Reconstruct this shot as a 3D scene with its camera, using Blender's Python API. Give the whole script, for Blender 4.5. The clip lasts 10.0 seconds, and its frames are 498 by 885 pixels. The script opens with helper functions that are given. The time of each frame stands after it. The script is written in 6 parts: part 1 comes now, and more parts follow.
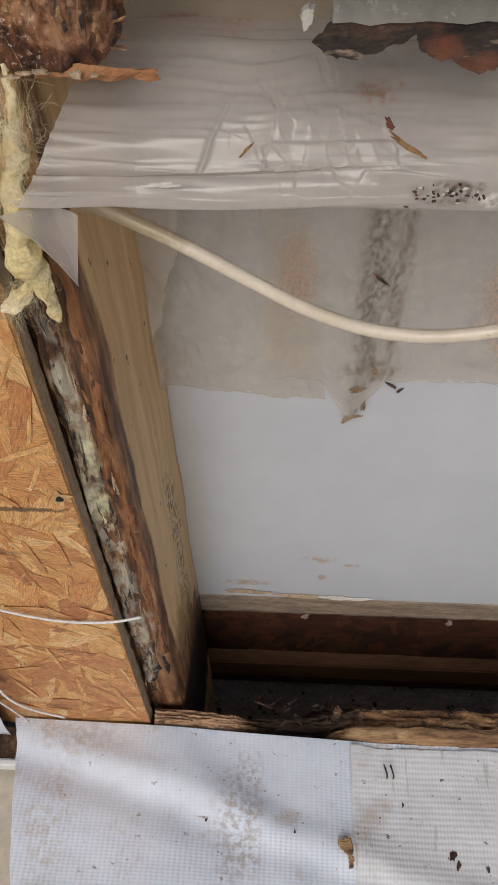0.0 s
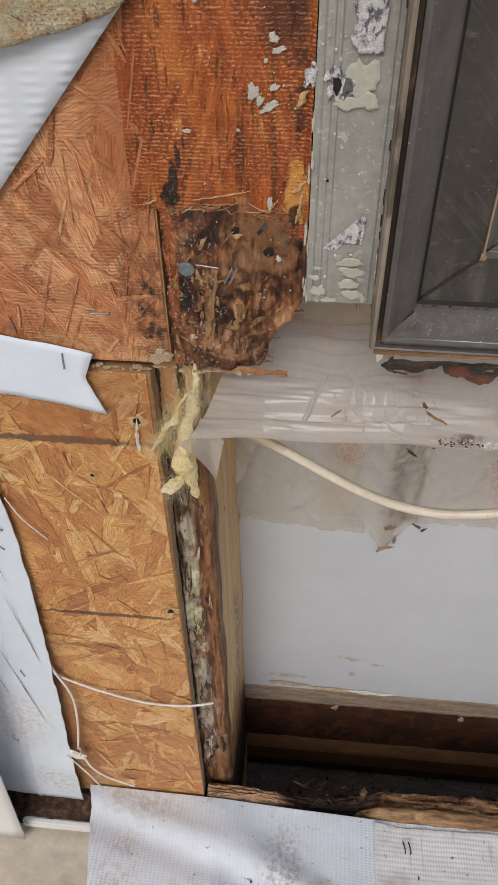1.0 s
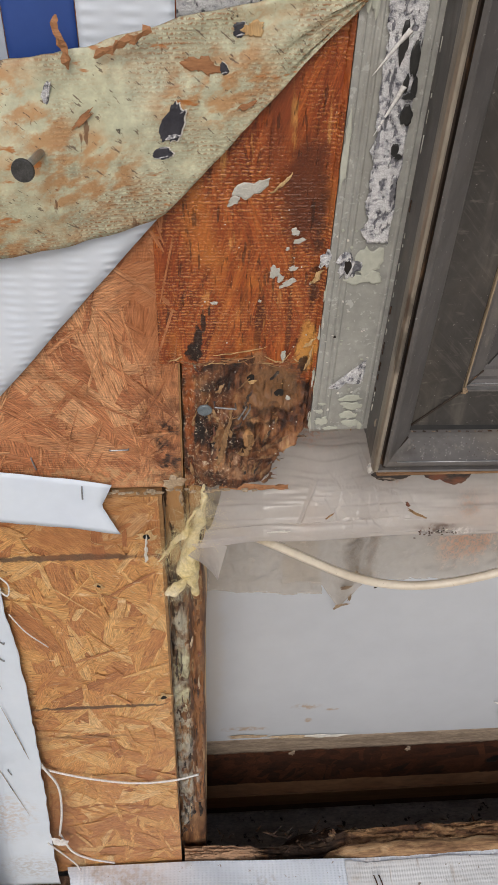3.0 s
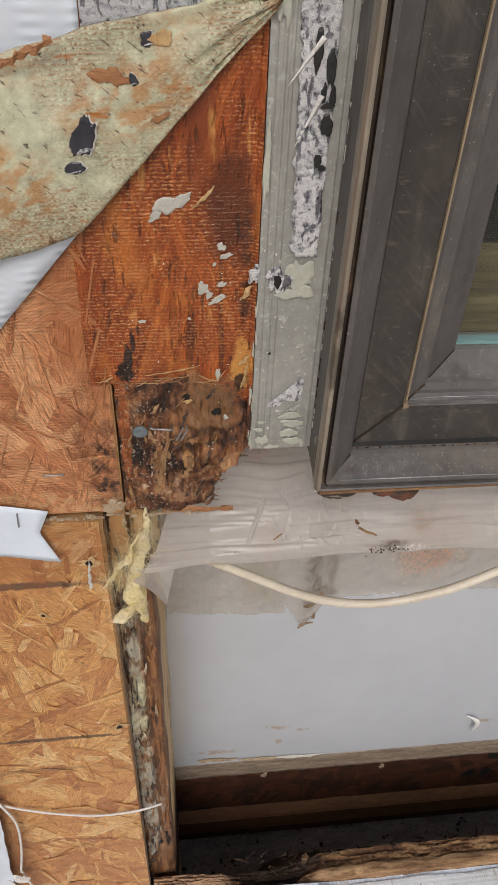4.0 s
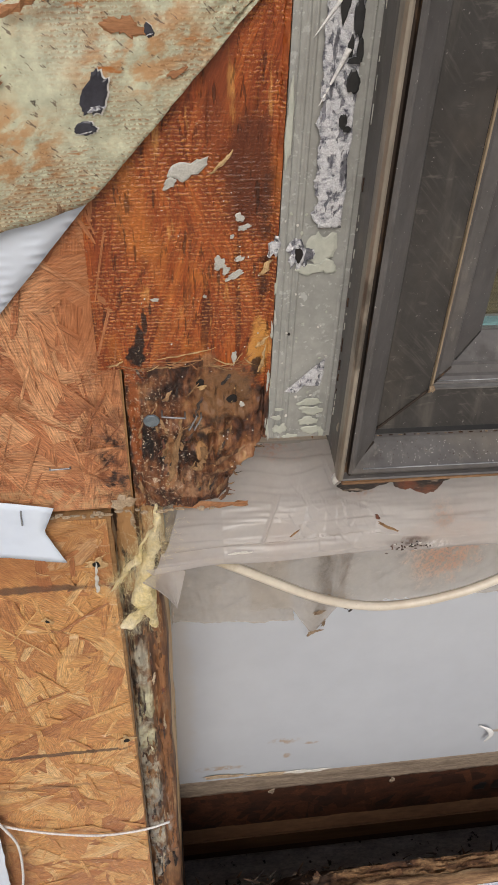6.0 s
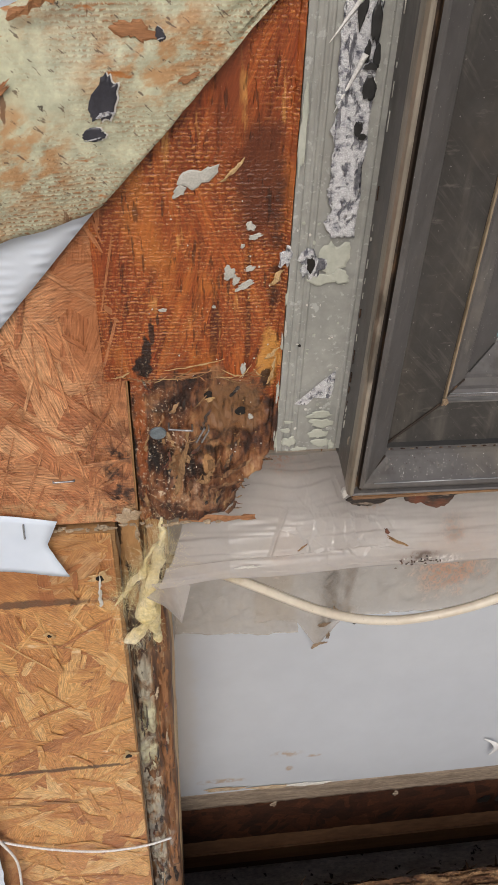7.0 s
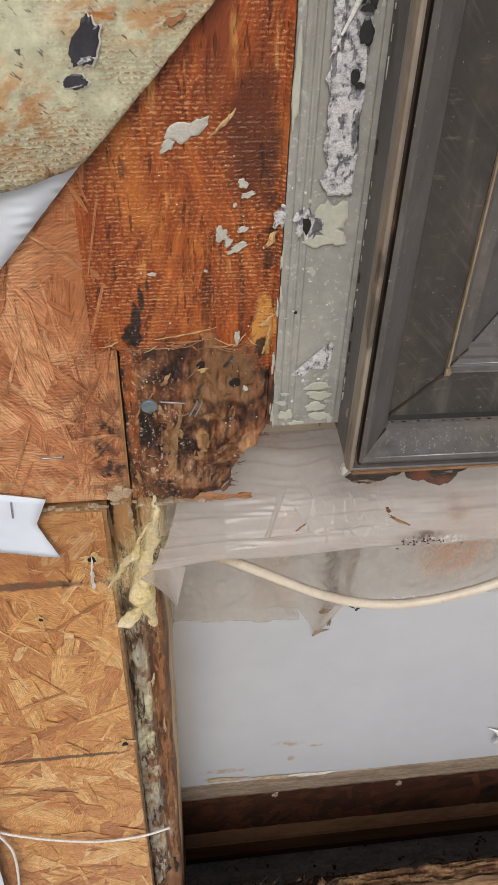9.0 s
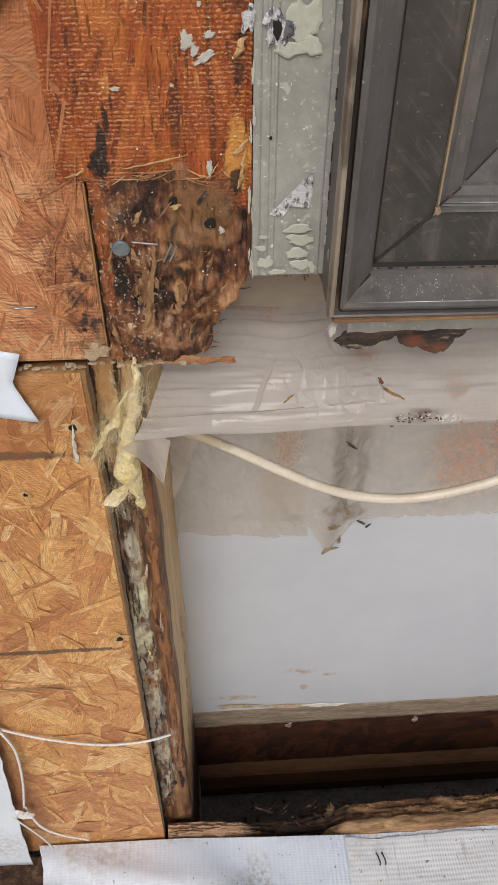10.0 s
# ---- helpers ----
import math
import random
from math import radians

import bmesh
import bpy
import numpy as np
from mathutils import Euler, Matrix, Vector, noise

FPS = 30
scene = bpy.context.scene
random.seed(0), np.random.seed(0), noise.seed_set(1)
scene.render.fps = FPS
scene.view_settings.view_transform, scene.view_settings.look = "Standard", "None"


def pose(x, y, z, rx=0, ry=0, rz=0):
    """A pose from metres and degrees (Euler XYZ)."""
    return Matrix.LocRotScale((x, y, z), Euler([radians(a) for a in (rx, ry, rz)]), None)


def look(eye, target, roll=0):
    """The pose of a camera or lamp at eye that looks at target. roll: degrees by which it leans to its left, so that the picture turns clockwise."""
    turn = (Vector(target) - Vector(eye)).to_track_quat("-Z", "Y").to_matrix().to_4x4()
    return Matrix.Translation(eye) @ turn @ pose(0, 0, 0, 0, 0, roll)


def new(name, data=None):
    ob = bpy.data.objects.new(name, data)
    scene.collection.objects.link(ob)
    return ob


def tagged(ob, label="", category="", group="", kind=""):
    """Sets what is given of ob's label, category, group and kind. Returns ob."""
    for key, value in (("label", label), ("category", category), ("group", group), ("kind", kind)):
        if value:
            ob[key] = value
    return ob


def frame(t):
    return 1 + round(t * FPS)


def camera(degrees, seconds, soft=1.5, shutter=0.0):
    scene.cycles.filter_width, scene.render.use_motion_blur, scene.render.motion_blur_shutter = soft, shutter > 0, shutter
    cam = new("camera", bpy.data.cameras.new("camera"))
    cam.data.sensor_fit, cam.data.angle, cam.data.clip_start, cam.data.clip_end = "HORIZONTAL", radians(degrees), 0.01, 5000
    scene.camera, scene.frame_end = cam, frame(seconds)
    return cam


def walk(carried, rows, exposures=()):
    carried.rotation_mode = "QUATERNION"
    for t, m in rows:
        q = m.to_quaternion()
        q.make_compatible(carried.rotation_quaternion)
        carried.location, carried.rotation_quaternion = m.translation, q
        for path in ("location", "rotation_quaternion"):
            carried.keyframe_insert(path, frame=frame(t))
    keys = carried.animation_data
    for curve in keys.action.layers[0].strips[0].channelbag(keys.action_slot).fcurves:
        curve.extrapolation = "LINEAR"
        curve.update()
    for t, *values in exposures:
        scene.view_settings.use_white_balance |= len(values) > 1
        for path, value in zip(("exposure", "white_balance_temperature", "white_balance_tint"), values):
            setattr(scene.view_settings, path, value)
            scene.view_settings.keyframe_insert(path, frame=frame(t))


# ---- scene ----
cam = camera(36.2, 10.0, 0.8)
PATH = [
    (0, (0.006, -0.253, 1.07), (-0.099, 1.01, -0.478), -2.2),
    (0.5, (-0.041, -0.297, 1.16), (-0.149, 1.068, -0.297), -0.6),
    (1, (-0.027, -0.33, 1.225), (-0.181, 1.084, -0.181), -1.0),
    (1.5, (-0.026, -0.355, 1.279), (-0.181, 1.089, -0.097), -0.4),
    (2, (-0.08, -0.34, 1.298), (-0.133, 1.116, -0.072), 1.1),
    (2.5, (-0.1, -0.334, 1.3), (-0.036, 1.123, -0.068), 2.3),
    (3.8, (-0.087, -0.314, 1.283), (0.115, 1.162, -0.051), 2.8),
    (4, (-0.076, -0.316, 1.289), (0.126, 1.165, -0.04), 2.7),
    (4.5, (-0.074, -0.312, 1.279), (0.148, 1.178, -0.036), 2.5),
    (5, (-0.081, -0.31, 1.274), (0.141, 1.188, -0.032), 2.4),
    (5.2, (-0.086, -0.311, 1.269), (0.133, 1.196, -0.029), 2.2),
    (6.5, (-0.088, -0.303, 1.262), (0.137, 1.206, -0.031), 2.5),
    (7, (-0.09, -0.298, 1.26), (0.133, 1.219, -0.024), 2.6),
    (7.5, (-0.089, -0.294, 1.258), (0.136, 1.229, -0.018), 2.5),
    (8, (-0.087, -0.289, 1.255), (0.137, 1.237, -0.018), 2.5),
    (8.5, (-0.087, -0.289, 1.252), (0.141, 1.234, -0.024), 2.5),
    (9, (-0.085, -0.294, 1.243), (0.129, 1.215, -0.053), 2.2),
    (9.5, (-0.066, -0.308, 1.199), (0.094, 1.18, -0.128), 1.1),
    (10, (-0.055, -0.322, 1.189), (0.044, 1.15, -0.162), 0.3),
]
walk(cam, [(t, look(eye, target, roll)) for t, eye, target, roll in PATH], [(0, -0.52), (0.5, -0.46), (1, -0.43), (2.5, -0.40), (4, -0.38), (4.5, -0.36), (5, -0.33), (7, -0.29), (8.5, -0.27), (10, -0.26)])

# ---- world and light ----
world = bpy.data.worlds.new("world")
scene.world = world
world.use_nodes = True
wn = world.node_tree.nodes
sky = wn.new("ShaderNodeTexSky")
sky.sky_type, sky.sun_disc = 'NISHITA', False
sky.sun_elevation, sky.sun_rotation = radians(44), radians(188)
sky.air_density, sky.dust_density = 1.0, 4.0
world.node_tree.links.new(sky.outputs[0], wn["Background"].inputs[0])
wn["Background"].inputs[1].default_value = 0.095
sun = new("sun", bpy.data.lights.new("sun", 'SUN'))
sun.data.energy, sun.data.angle, sun.data.color = 1.9, radians(30), (1.0, 0.96, 0.92)
sun.matrix_world = look((-0.38, -2.7, 3.4), (0, 0, 0.8))


# ---- materials ----
class Mat:
    """A procedural material: base noise ramp, fine grain, stains, bump."""

    def __init__(self, name, stops, scale=60, stretch=(1, 1, 1), rough=0.7, metal=0.0, grain=0.25, bump=0.3, depth=0.001, detail=6, uv=False, island=0.0):
        self.m = bpy.data.materials.new(name)
        self.m.use_nodes = True
        self.t = self.m.node_tree
        self.bsdf = self.t.nodes["Principled BSDF"]
        self.bsdf.inputs["Roughness"].default_value = rough
        self.bsdf.inputs["Metallic"].default_value = metal
        self.co = self.t.nodes.new("ShaderNodeTexCoord").outputs["UV" if uv else "Object"]
        obj = self.t.nodes.new("ShaderNodeTexCoord").outputs["Object"]
        self.obj = obj
        big = self.noise(scale, stretch, detail, self.co)
        fine = self.noise(scale * 7, stretch, 4, self.co)
        fac = big
        if island:
            geo = self.t.nodes.new("ShaderNodeNewGeometry")
            own = self.t.nodes.new("ShaderNodeObjectInfo").outputs["Random"]
            pick = self.math('FRACT', self.math('ADD', geo.outputs["Random Per Island"], own))
            fac = self.math('ADD', self.math('MULTIPLY', big, 1 - island), self.math('MULTIPLY', pick, island))
        self.colour = self.ramp(fac, stops)
        shade = self.ramp(fine, [(0.3, (1 - grain,) * 3), (0.7, (1 + grain * 0.4,) * 3)])
        self.colour = self.mix(1.0, self.colour, shade, 'MULTIPLY')
        self.height = self.math('ADD', self.math('MULTIPLY', big, 0.6), self.math('MULTIPLY', fine, 0.4))
        self.bump, self.depth = bump, depth
        self.fine, self.big = fine, big

    def link(self, a, b):
        self.t.links.new(a, b)

    def noise(self, scale, stretch=(1, 1, 1), detail=6, co=None, offset=(0, 0, 0), turn=0.0):
        if turn:
            tm = self.t.nodes.new("ShaderNodeMapping")
            tm.inputs["Rotation"].default_value = (0, turn, 0)
            self.link(co or self.obj, tm.inputs[0])
            co = tm.outputs[0]
        mp = self.t.nodes.new("ShaderNodeMapping")
        mp.inputs["Scale"].default_value = stretch
        mp.inputs["Location"].default_value = offset
        self.link(co or self.obj, mp.inputs[0])
        n = self.t.nodes.new("ShaderNodeTexNoise")
        n.inputs["Scale"].default_value, n.inputs["Detail"].default_value, n.inputs["Roughness"].default_value = scale, detail, 0.6
        self.link(mp.outputs[0], n.inputs["Vector"])
        return n.outputs[0]

    def math(self, op, a, b=0.0, c=None):
        n = self.t.nodes.new("ShaderNodeMath")
        n.operation = op
        for i, v in enumerate((a, b, c)):
            if v is None:
                continue
            if isinstance(v, (int, float)):
                n.inputs[i].default_value = v
            else:
                self.link(v, n.inputs[i])
        return n.outputs[0]

    def ramp(self, fac, stops):
        n = self.t.nodes.new("ShaderNodeValToRGB")
        e = n.color_ramp.elements
        while len(e) < len(stops):
            e.new(0.5)
        for el, (p, c) in zip(e, stops):
            el.position, el.color = p, (*c, 1)
        self.link(fac, n.inputs[0])
        return n.outputs[0]

    def mix(self, fac, a, b, blend='MIX'):
        n = self.t.nodes.new("ShaderNodeMix")
        n.data_type, n.blend_type = 'RGBA', blend
        for i, v in ((0, fac), (6, a), (7, b)):
            if isinstance(v, (int, float)):
                n.inputs[i].default_value = v
            elif isinstance(v, tuple):
                n.inputs[i].default_value = (*v, 1)
            else:
                self.link(v, n.inputs[i])
        return n.outputs[2]

    def spots(self, colour, scale, low, high, stretch=(1, 1, 1), strength=1.0, offset=(0, 0, 0)):
        """Specks and smears where a noise is high."""
        n = self.noise(scale, stretch, 5, None, offset)
        mask = self.map(n, low, high, strength)
        self.colour = self.mix(mask, self.colour, colour)
        return mask

    def map(self, v, low, high, top=1.0):
        n = self.t.nodes.new("ShaderNodeMapRange")
        n.interpolation_type = 'SMOOTHSTEP'
        for i, x in ((1, low), (2, high), (3, 0.0), (4, top)):
            n.inputs[i].default_value = x
        self.link(v, n.inputs[0])
        return n.outputs[0]

    def zone(self, centre, radius, wobble=0.6, scale=60, soft=0.3, strength=1.0, stretch=(1, 1, 1)):
        """A mask round a place, with an uneven rim."""
        mp = self.t.nodes.new("ShaderNodeMapping")
        mp.vector_type = 'TEXTURE'
        mp.inputs["Location"].default_value = centre
        mp.inputs["Scale"].default_value = radius
        self.link(self.obj, mp.inputs[0])
        ln = self.t.nodes.new("ShaderNodeVectorMath")
        ln.operation = 'LENGTH'
        self.link(mp.outputs[0], ln.inputs[0])
        n = self.noise(scale, stretch, 6)
        d = self.math('ADD', ln.outputs["Value"], self.math('MULTIPLY', self.math('SUBTRACT', n, 0.5), wobble * 2))
        return self.map(self.math('SUBTRACT', 1.0, d), -soft / 2, soft / 2, strength)

    def stain_shade(self, colour, *args, fine=0.0, **kw):
        mask = self.zone(*args, **kw)
        if fine:
            mask = self.math('MULTIPLY', mask, self.map(self.noise(fine, (1, 1, 1), 6), 0.40, 0.62))
        self.colour = self.mix(mask, self.colour, colour)
        return self

    def rotten(self, offset=0.0, scale=70, stretch=(2, 1.4, 0.3)):
        """Colours of rotting wood, streaked along the grain."""
        n = self.noise(scale, stretch, 8, None, (offset, 0, 0))
        return self.ramp(n, [(0.32, (0.015, 0.009, 0.007)), (0.44, (0.09, 0.036, 0.017)), (0.54, (0.22, 0.10, 0.042)), (0.66, (0.42, 0.24, 0.11))])

    def weave(self, px, pz, amount=0.5, axes=(0, 2), mask=None, tint=0.0, distort=2.2):
        """Threads crossing, px and pz metres apart."""
        out = None
        for ax, p in zip(axes, (px, pz)):
            w = self.t.nodes.new("ShaderNodeTexWave")
            w.bands_direction = 'XYZ'[ax]
            w.inputs["Scale"].default_value = 2 * math.pi / 20 / p
            w.inputs["Distortion"].default_value = distort
            w.inputs["Detail"].default_value = 3.0
            w.inputs["Detail Scale"].default_value = 0.6
            self.link(self.obj, w.inputs["Vector"])
            out = w.outputs["Fac"] if out is None else self.math('MULTIPLY', out, w.outputs["Fac"])
        if mask is not None:
            out = self.math('MULTIPLY', out, mask)
        self.height = self.math('ADD', self.height, self.math('MULTIPLY', out, amount))
        if tint:
            dark = self.math('MULTIPLY', self.math('SUBTRACT', 1.0, out), tint)
            self.colour = self.mix(dark, self.colour, (0.25, 0.2, 0.15), 'MULTIPLY')
        return out

    def ribs(self, axis, period, amount, tint=0.0, distort=0.8):
        """Parallel fine ribs across one axis."""
        w = self.t.nodes.new("ShaderNodeTexWave")
        w.bands_direction = axis
        w.inputs["Scale"].default_value = 2 * math.pi / 20 / period
        w.inputs["Distortion"].default_value, w.inputs["Detail"].default_value, w.inputs["Detail Scale"].default_value = distort, 2.0, 1.5
        self.link(self.obj, w.inputs["Vector"])
        self.height = self.math('ADD', self.height, self.math('MULTIPLY', w.outputs["Fac"], amount))
        if tint:
            self.colour = self.mix(self.math('MULTIPLY', w.outputs["Fac"], tint), self.colour, (0.55, 0.55, 0.55), 'MULTIPLY')

    def dashes(self, px, pz, amount, light, tint=0.5, patch=35):
        """Rows of short pressed dashes, uneven and patchy, as a screen leaves them in strand board."""
        row = self.t.nodes.new("ShaderNodeTexWave")
        row.bands_direction = 'Z'
        row.inputs["Scale"].default_value = 2 * math.pi / 20 / pz
        row.inputs["Distortion"].default_value, row.inputs["Detail"].default_value, row.inputs["Detail Scale"].default_value = 2.6, 3.0, 2.5
        self.link(self.obj, row.inputs["Vector"])
        cut = self.noise(1.0 / px, (1, 1, 0.9), 3, None, (0.3, 0, 0.7))
        mask = self.map(self.noise(patch, (1, 1, 1), 5, None, (1.7, 0, 0.2)), 0.34, 0.62)
        dash = self.math('MULTIPLY', self.math('MULTIPLY', row.outputs["Fac"], self.map(cut, 0.42, 0.60)), mask)
        self.height = self.math('ADD', self.height, self.math('MULTIPLY', dash, amount))
        self.colour = self.mix(self.math('MULTIPLY', dash, tint), self.colour, light)
        gap = self.math('MULTIPLY', self.math('MULTIPLY', self.math('SUBTRACT', 1.0, row.outputs["Fac"]), mask), tint * 0.5)
        self.colour = self.mix(gap, self.colour, (0.30, 0.22, 0.18), 'MULTIPLY')

    def hairs(self, scale, stretch, dark, strength=0.5, low=0.58, high=0.66, co=None, offset=(0, 0, 0)):
        """Fine dark gaps along the grain."""
        n = self.noise(scale, stretch, 3, co or self.co, offset)
        m = self.map(n, low, high, strength)
        self.colour = self.mix(m, self.colour, dark)
        self.height = self.math('SUBTRACT', self.height, self.math('MULTIPLY', m, 0.8))

    def done(self, alpha=None):
        self.link(self.colour, self.bsdf.inputs["Base Color"])
        b = self.t.nodes.new("ShaderNodeBump")
        b.inputs["Strength"].default_value, b.inputs["Distance"].default_value = self.bump, self.depth
        self.link(self.height, b.inputs["Height"])
        self.link(b.outputs[0], self.bsdf.inputs["Normal"])
        self.normal = b.outputs[0]
        return self.m


def film(name, colour, clear, rough=0.25, scale=40, dirt=0.2, stains=(), crease=1.2):
    """Milky polythene film: part clear, part scattering, with dirt on it."""
    a = Mat(name, [(0.3, tuple(c * 0.9 for c in colour)), (0.7, colour)], scale, rough=rough, grain=0.05, bump=0.2, depth=0.0012)
    dirty = a.spots((0.22, 0.15, 0.1), 90, 0.62, 0.75, strength=dirt)
    vo = a.t.nodes.new("ShaderNodeTexVoronoi")
    vo.feature = 'DISTANCE_TO_EDGE'
    vo.inputs["Scale"].default_value = 26
    warp = a.t.nodes.new("ShaderNodeVectorMath")
    warp.operation = 'MULTIPLY_ADD'
    wob = a.t.nodes.new("ShaderNodeTexNoise")
    wob.inputs["Scale"].default_value = 18
    a.link(a.obj, wob.inputs["Vector"])
    a.link(wob.outputs["Color"], warp.inputs[0])
    warp.inputs[1].default_value = (0.05, 0.05, 0.05)
    a.link(a.obj, warp.inputs[2])
    a.link(warp.outputs[0], vo.inputs["Vector"])
    a.height = a.math('ADD', a.math('MULTIPLY', a.height, 0.35), a.math('MULTIPLY', a.map(vo.outputs["Distance"], 0.0, 0.22), crease))
    for centre, radius, tone in stains:
        z = a.math('MULTIPLY', a.zone(centre, radius, 0.9, 90, 0.9, 0.95), a.map(a.noise(420, (1, 1, 0.7), 5), 0.38, 0.60))
        a.colour = a.mix(z, a.colour, tone)
        dirty = a.math('MAXIMUM', dirty, z)
    m = a.done()
    trans = a.t.nodes.new("ShaderNodeBsdfTranslucent")
    trans.inputs[0].default_value = (*colour, 1)
    clearb = a.t.nodes.new("ShaderNodeBsdfTransparent")
    m1, m2 = a.t.nodes.new("ShaderNodeMixShader"), a.t.nodes.new("ShaderNodeMixShader")
    m1.inputs[0].default_value = 0.32
    a.bsdf.inputs["Specular IOR Level"].default_value = 0.8
    a.link(a.bsdf.outputs[0], m1.inputs[1])
    a.link(trans.outputs[0], m1.inputs[2])
    cl = a.math('SUBTRACT', clear, a.math('MULTIPLY', dirty, clear))
    cl = a.math('ADD', cl, a.math('MULTIPLY', a.math('SUBTRACT', a.big, 0.5), 0.3))
    a.link(cl, m2.inputs[0])
    a.link(m1.outputs[0], m2.inputs[1])
    a.link(clearb.outputs[0], m2.inputs[2])
    a.link(m2.outputs[0], a.t.nodes["Material Output"].inputs[0])
    return m


TAN, GOLD, RUST, DARK = (0.52, 0.30, 0.13), (0.60, 0.36, 0.13), (0.34, 0.13, 0.045), (0.05, 0.022, 0.012)

a = Mat("osb_core", [(0.3, (0.30, 0.15, 0.06)), (0.7, TAN)], 50, (1, 1, 3), 0.8)
osb_core = a.done()
a = Mat("osb_edge", [(0.3, (0.34, 0.25, 0.16)), (0.7, (0.50, 0.40, 0.28))], 160, (1, 1, 0.4), 0.9, grain=0.4)
osb_edge = a.done()
a = Mat("osb_strand", [(0.10, (0.30, 0.105, 0.04)), (0.27, (0.54, 0.23, 0.085)), (0.5, (0.69, 0.345, 0.12)), (0.70, (0.77, 0.44, 0.165)), (0.90, (0.88, 0.64, 0.35))], 20, (1, 8, 1), 0.55, grain=0.55, bump=0.6, depth=0.0008, uv=True, island=0.58)
a.hairs(34, (1, 16, 1), (0.20, 0.08, 0.03), 0.6, 0.60, 0.68)
a.hairs(95, (1, 7, 1), (0.26, 0.11, 0.04), 0.5, 0.60, 0.70, None, (0.4, 0.1, 0))
a.dashes(0.0022, 0.0019, 0.35, (0.72, 0.46, 0.22), 0.25)
a.spots((0.42, 0.16, 0.06), 24, 0.54, 0.68, (1, 1, 1.3), 0.6, (2.2, 0, 0.6))
a.spots((0.16, 0.07, 0.035), 160, 0.64, 0.70, (0.7, 1, 1.2), 0.7, (0.9, 0, 0.1))
a.spots((0.82, 0.62, 0.40), 90, 0.63, 0.70, (0.6, 1, 1.6), 0.6, (0.1, 0, 1.9))
a.spots((0.30, 0.10, 0.035), 35, 0.56, 0.72, (0.6, 1, 1.2), 0.55)
a.spots((0.74, 0.56, 0.36), 120, 0.66, 0.72, (0.6, 1, 1.5), 0.55)
a.stain_shade((0.10, 0.065, 0.042), (-0.182, 0, 0.891), (0.054, 0.05, 0.0034), 0.9, 170, 0.5, 0.9)
a.stain_shade((0.09, 0.055, 0.035), (-0.180, 0, 0.6915), (0.062, 0.05, 0.0026), 0.9, 170, 0.6, 0.85)
a.stain_shade((0.22, 0.12, 0.065), (-0.200, 0, 0.640), (0.045, 0.05, 0.0028), 0.9, 150, 0.8, 0.6)
a.stain_shade((0.28, 0.09, 0.03), (-0.165, 0, 0.925), (0.05, 0.05, 0.035), 0.9, 60, 0.8, 0.5)
a.stain_shade((0.24, 0.10, 0.045), (-0.25, 0, 0.50), (0.02, 0.05, 0.25), 0.8, 60, 0.8, 0.55)
osb_strand = a.done()
a = Mat("osb_strand_red", [(0.12, (0.30, 0.09, 0.036)), (0.32, (0.53, 0.20, 0.085)), (0.6, (0.69, 0.31, 0.14)), (0.88, (0.82, 0.48, 0.25))], 20, (1, 8, 1), 0.5, grain=0.65, bump=0.8, depth=0.0009, uv=True, island=0.46)
a.hairs(34, (1, 16, 1), (0.20, 0.07, 0.025), 0.6, 0.59, 0.67)
a.dashes(0.0021, 0.0019, 0.5, (0.74, 0.40, 0.19), 0.45)
a.spots((0.26, 0.09, 0.03), 26, 0.54, 0.70, (0.8, 1, 1.3), 0.55, (0.3, 0, 2.0))
a.stain_shade((0.30, 0.085, 0.022), (-0.115, 0, 1.14), (0.022, 0.05, 0.10), 0.6, 60, 0.7, 0.6)
a.stain_shade((0.16, 0.05, 0.02), (-0.115, 0, 1.0), (0.016, 0.05, 0.05), 0.9, 90, 0.8, 0.7, fine=120)
a.stain_shade((0.02, 0.012, 0.012), (-0.113, 0, 0.982), (0.008, 0.03, 0.030), 1.1, 90, 0.8, strength=0.95, fine=170)
a.stain_shade((0.60, 0.42, 0.22), (-0.16, 0, 0.966), (0.06, 0.03, 0.008), 0.9, 150, 0.8, 0.5, fine=160)
osb_strand_red = a.done()


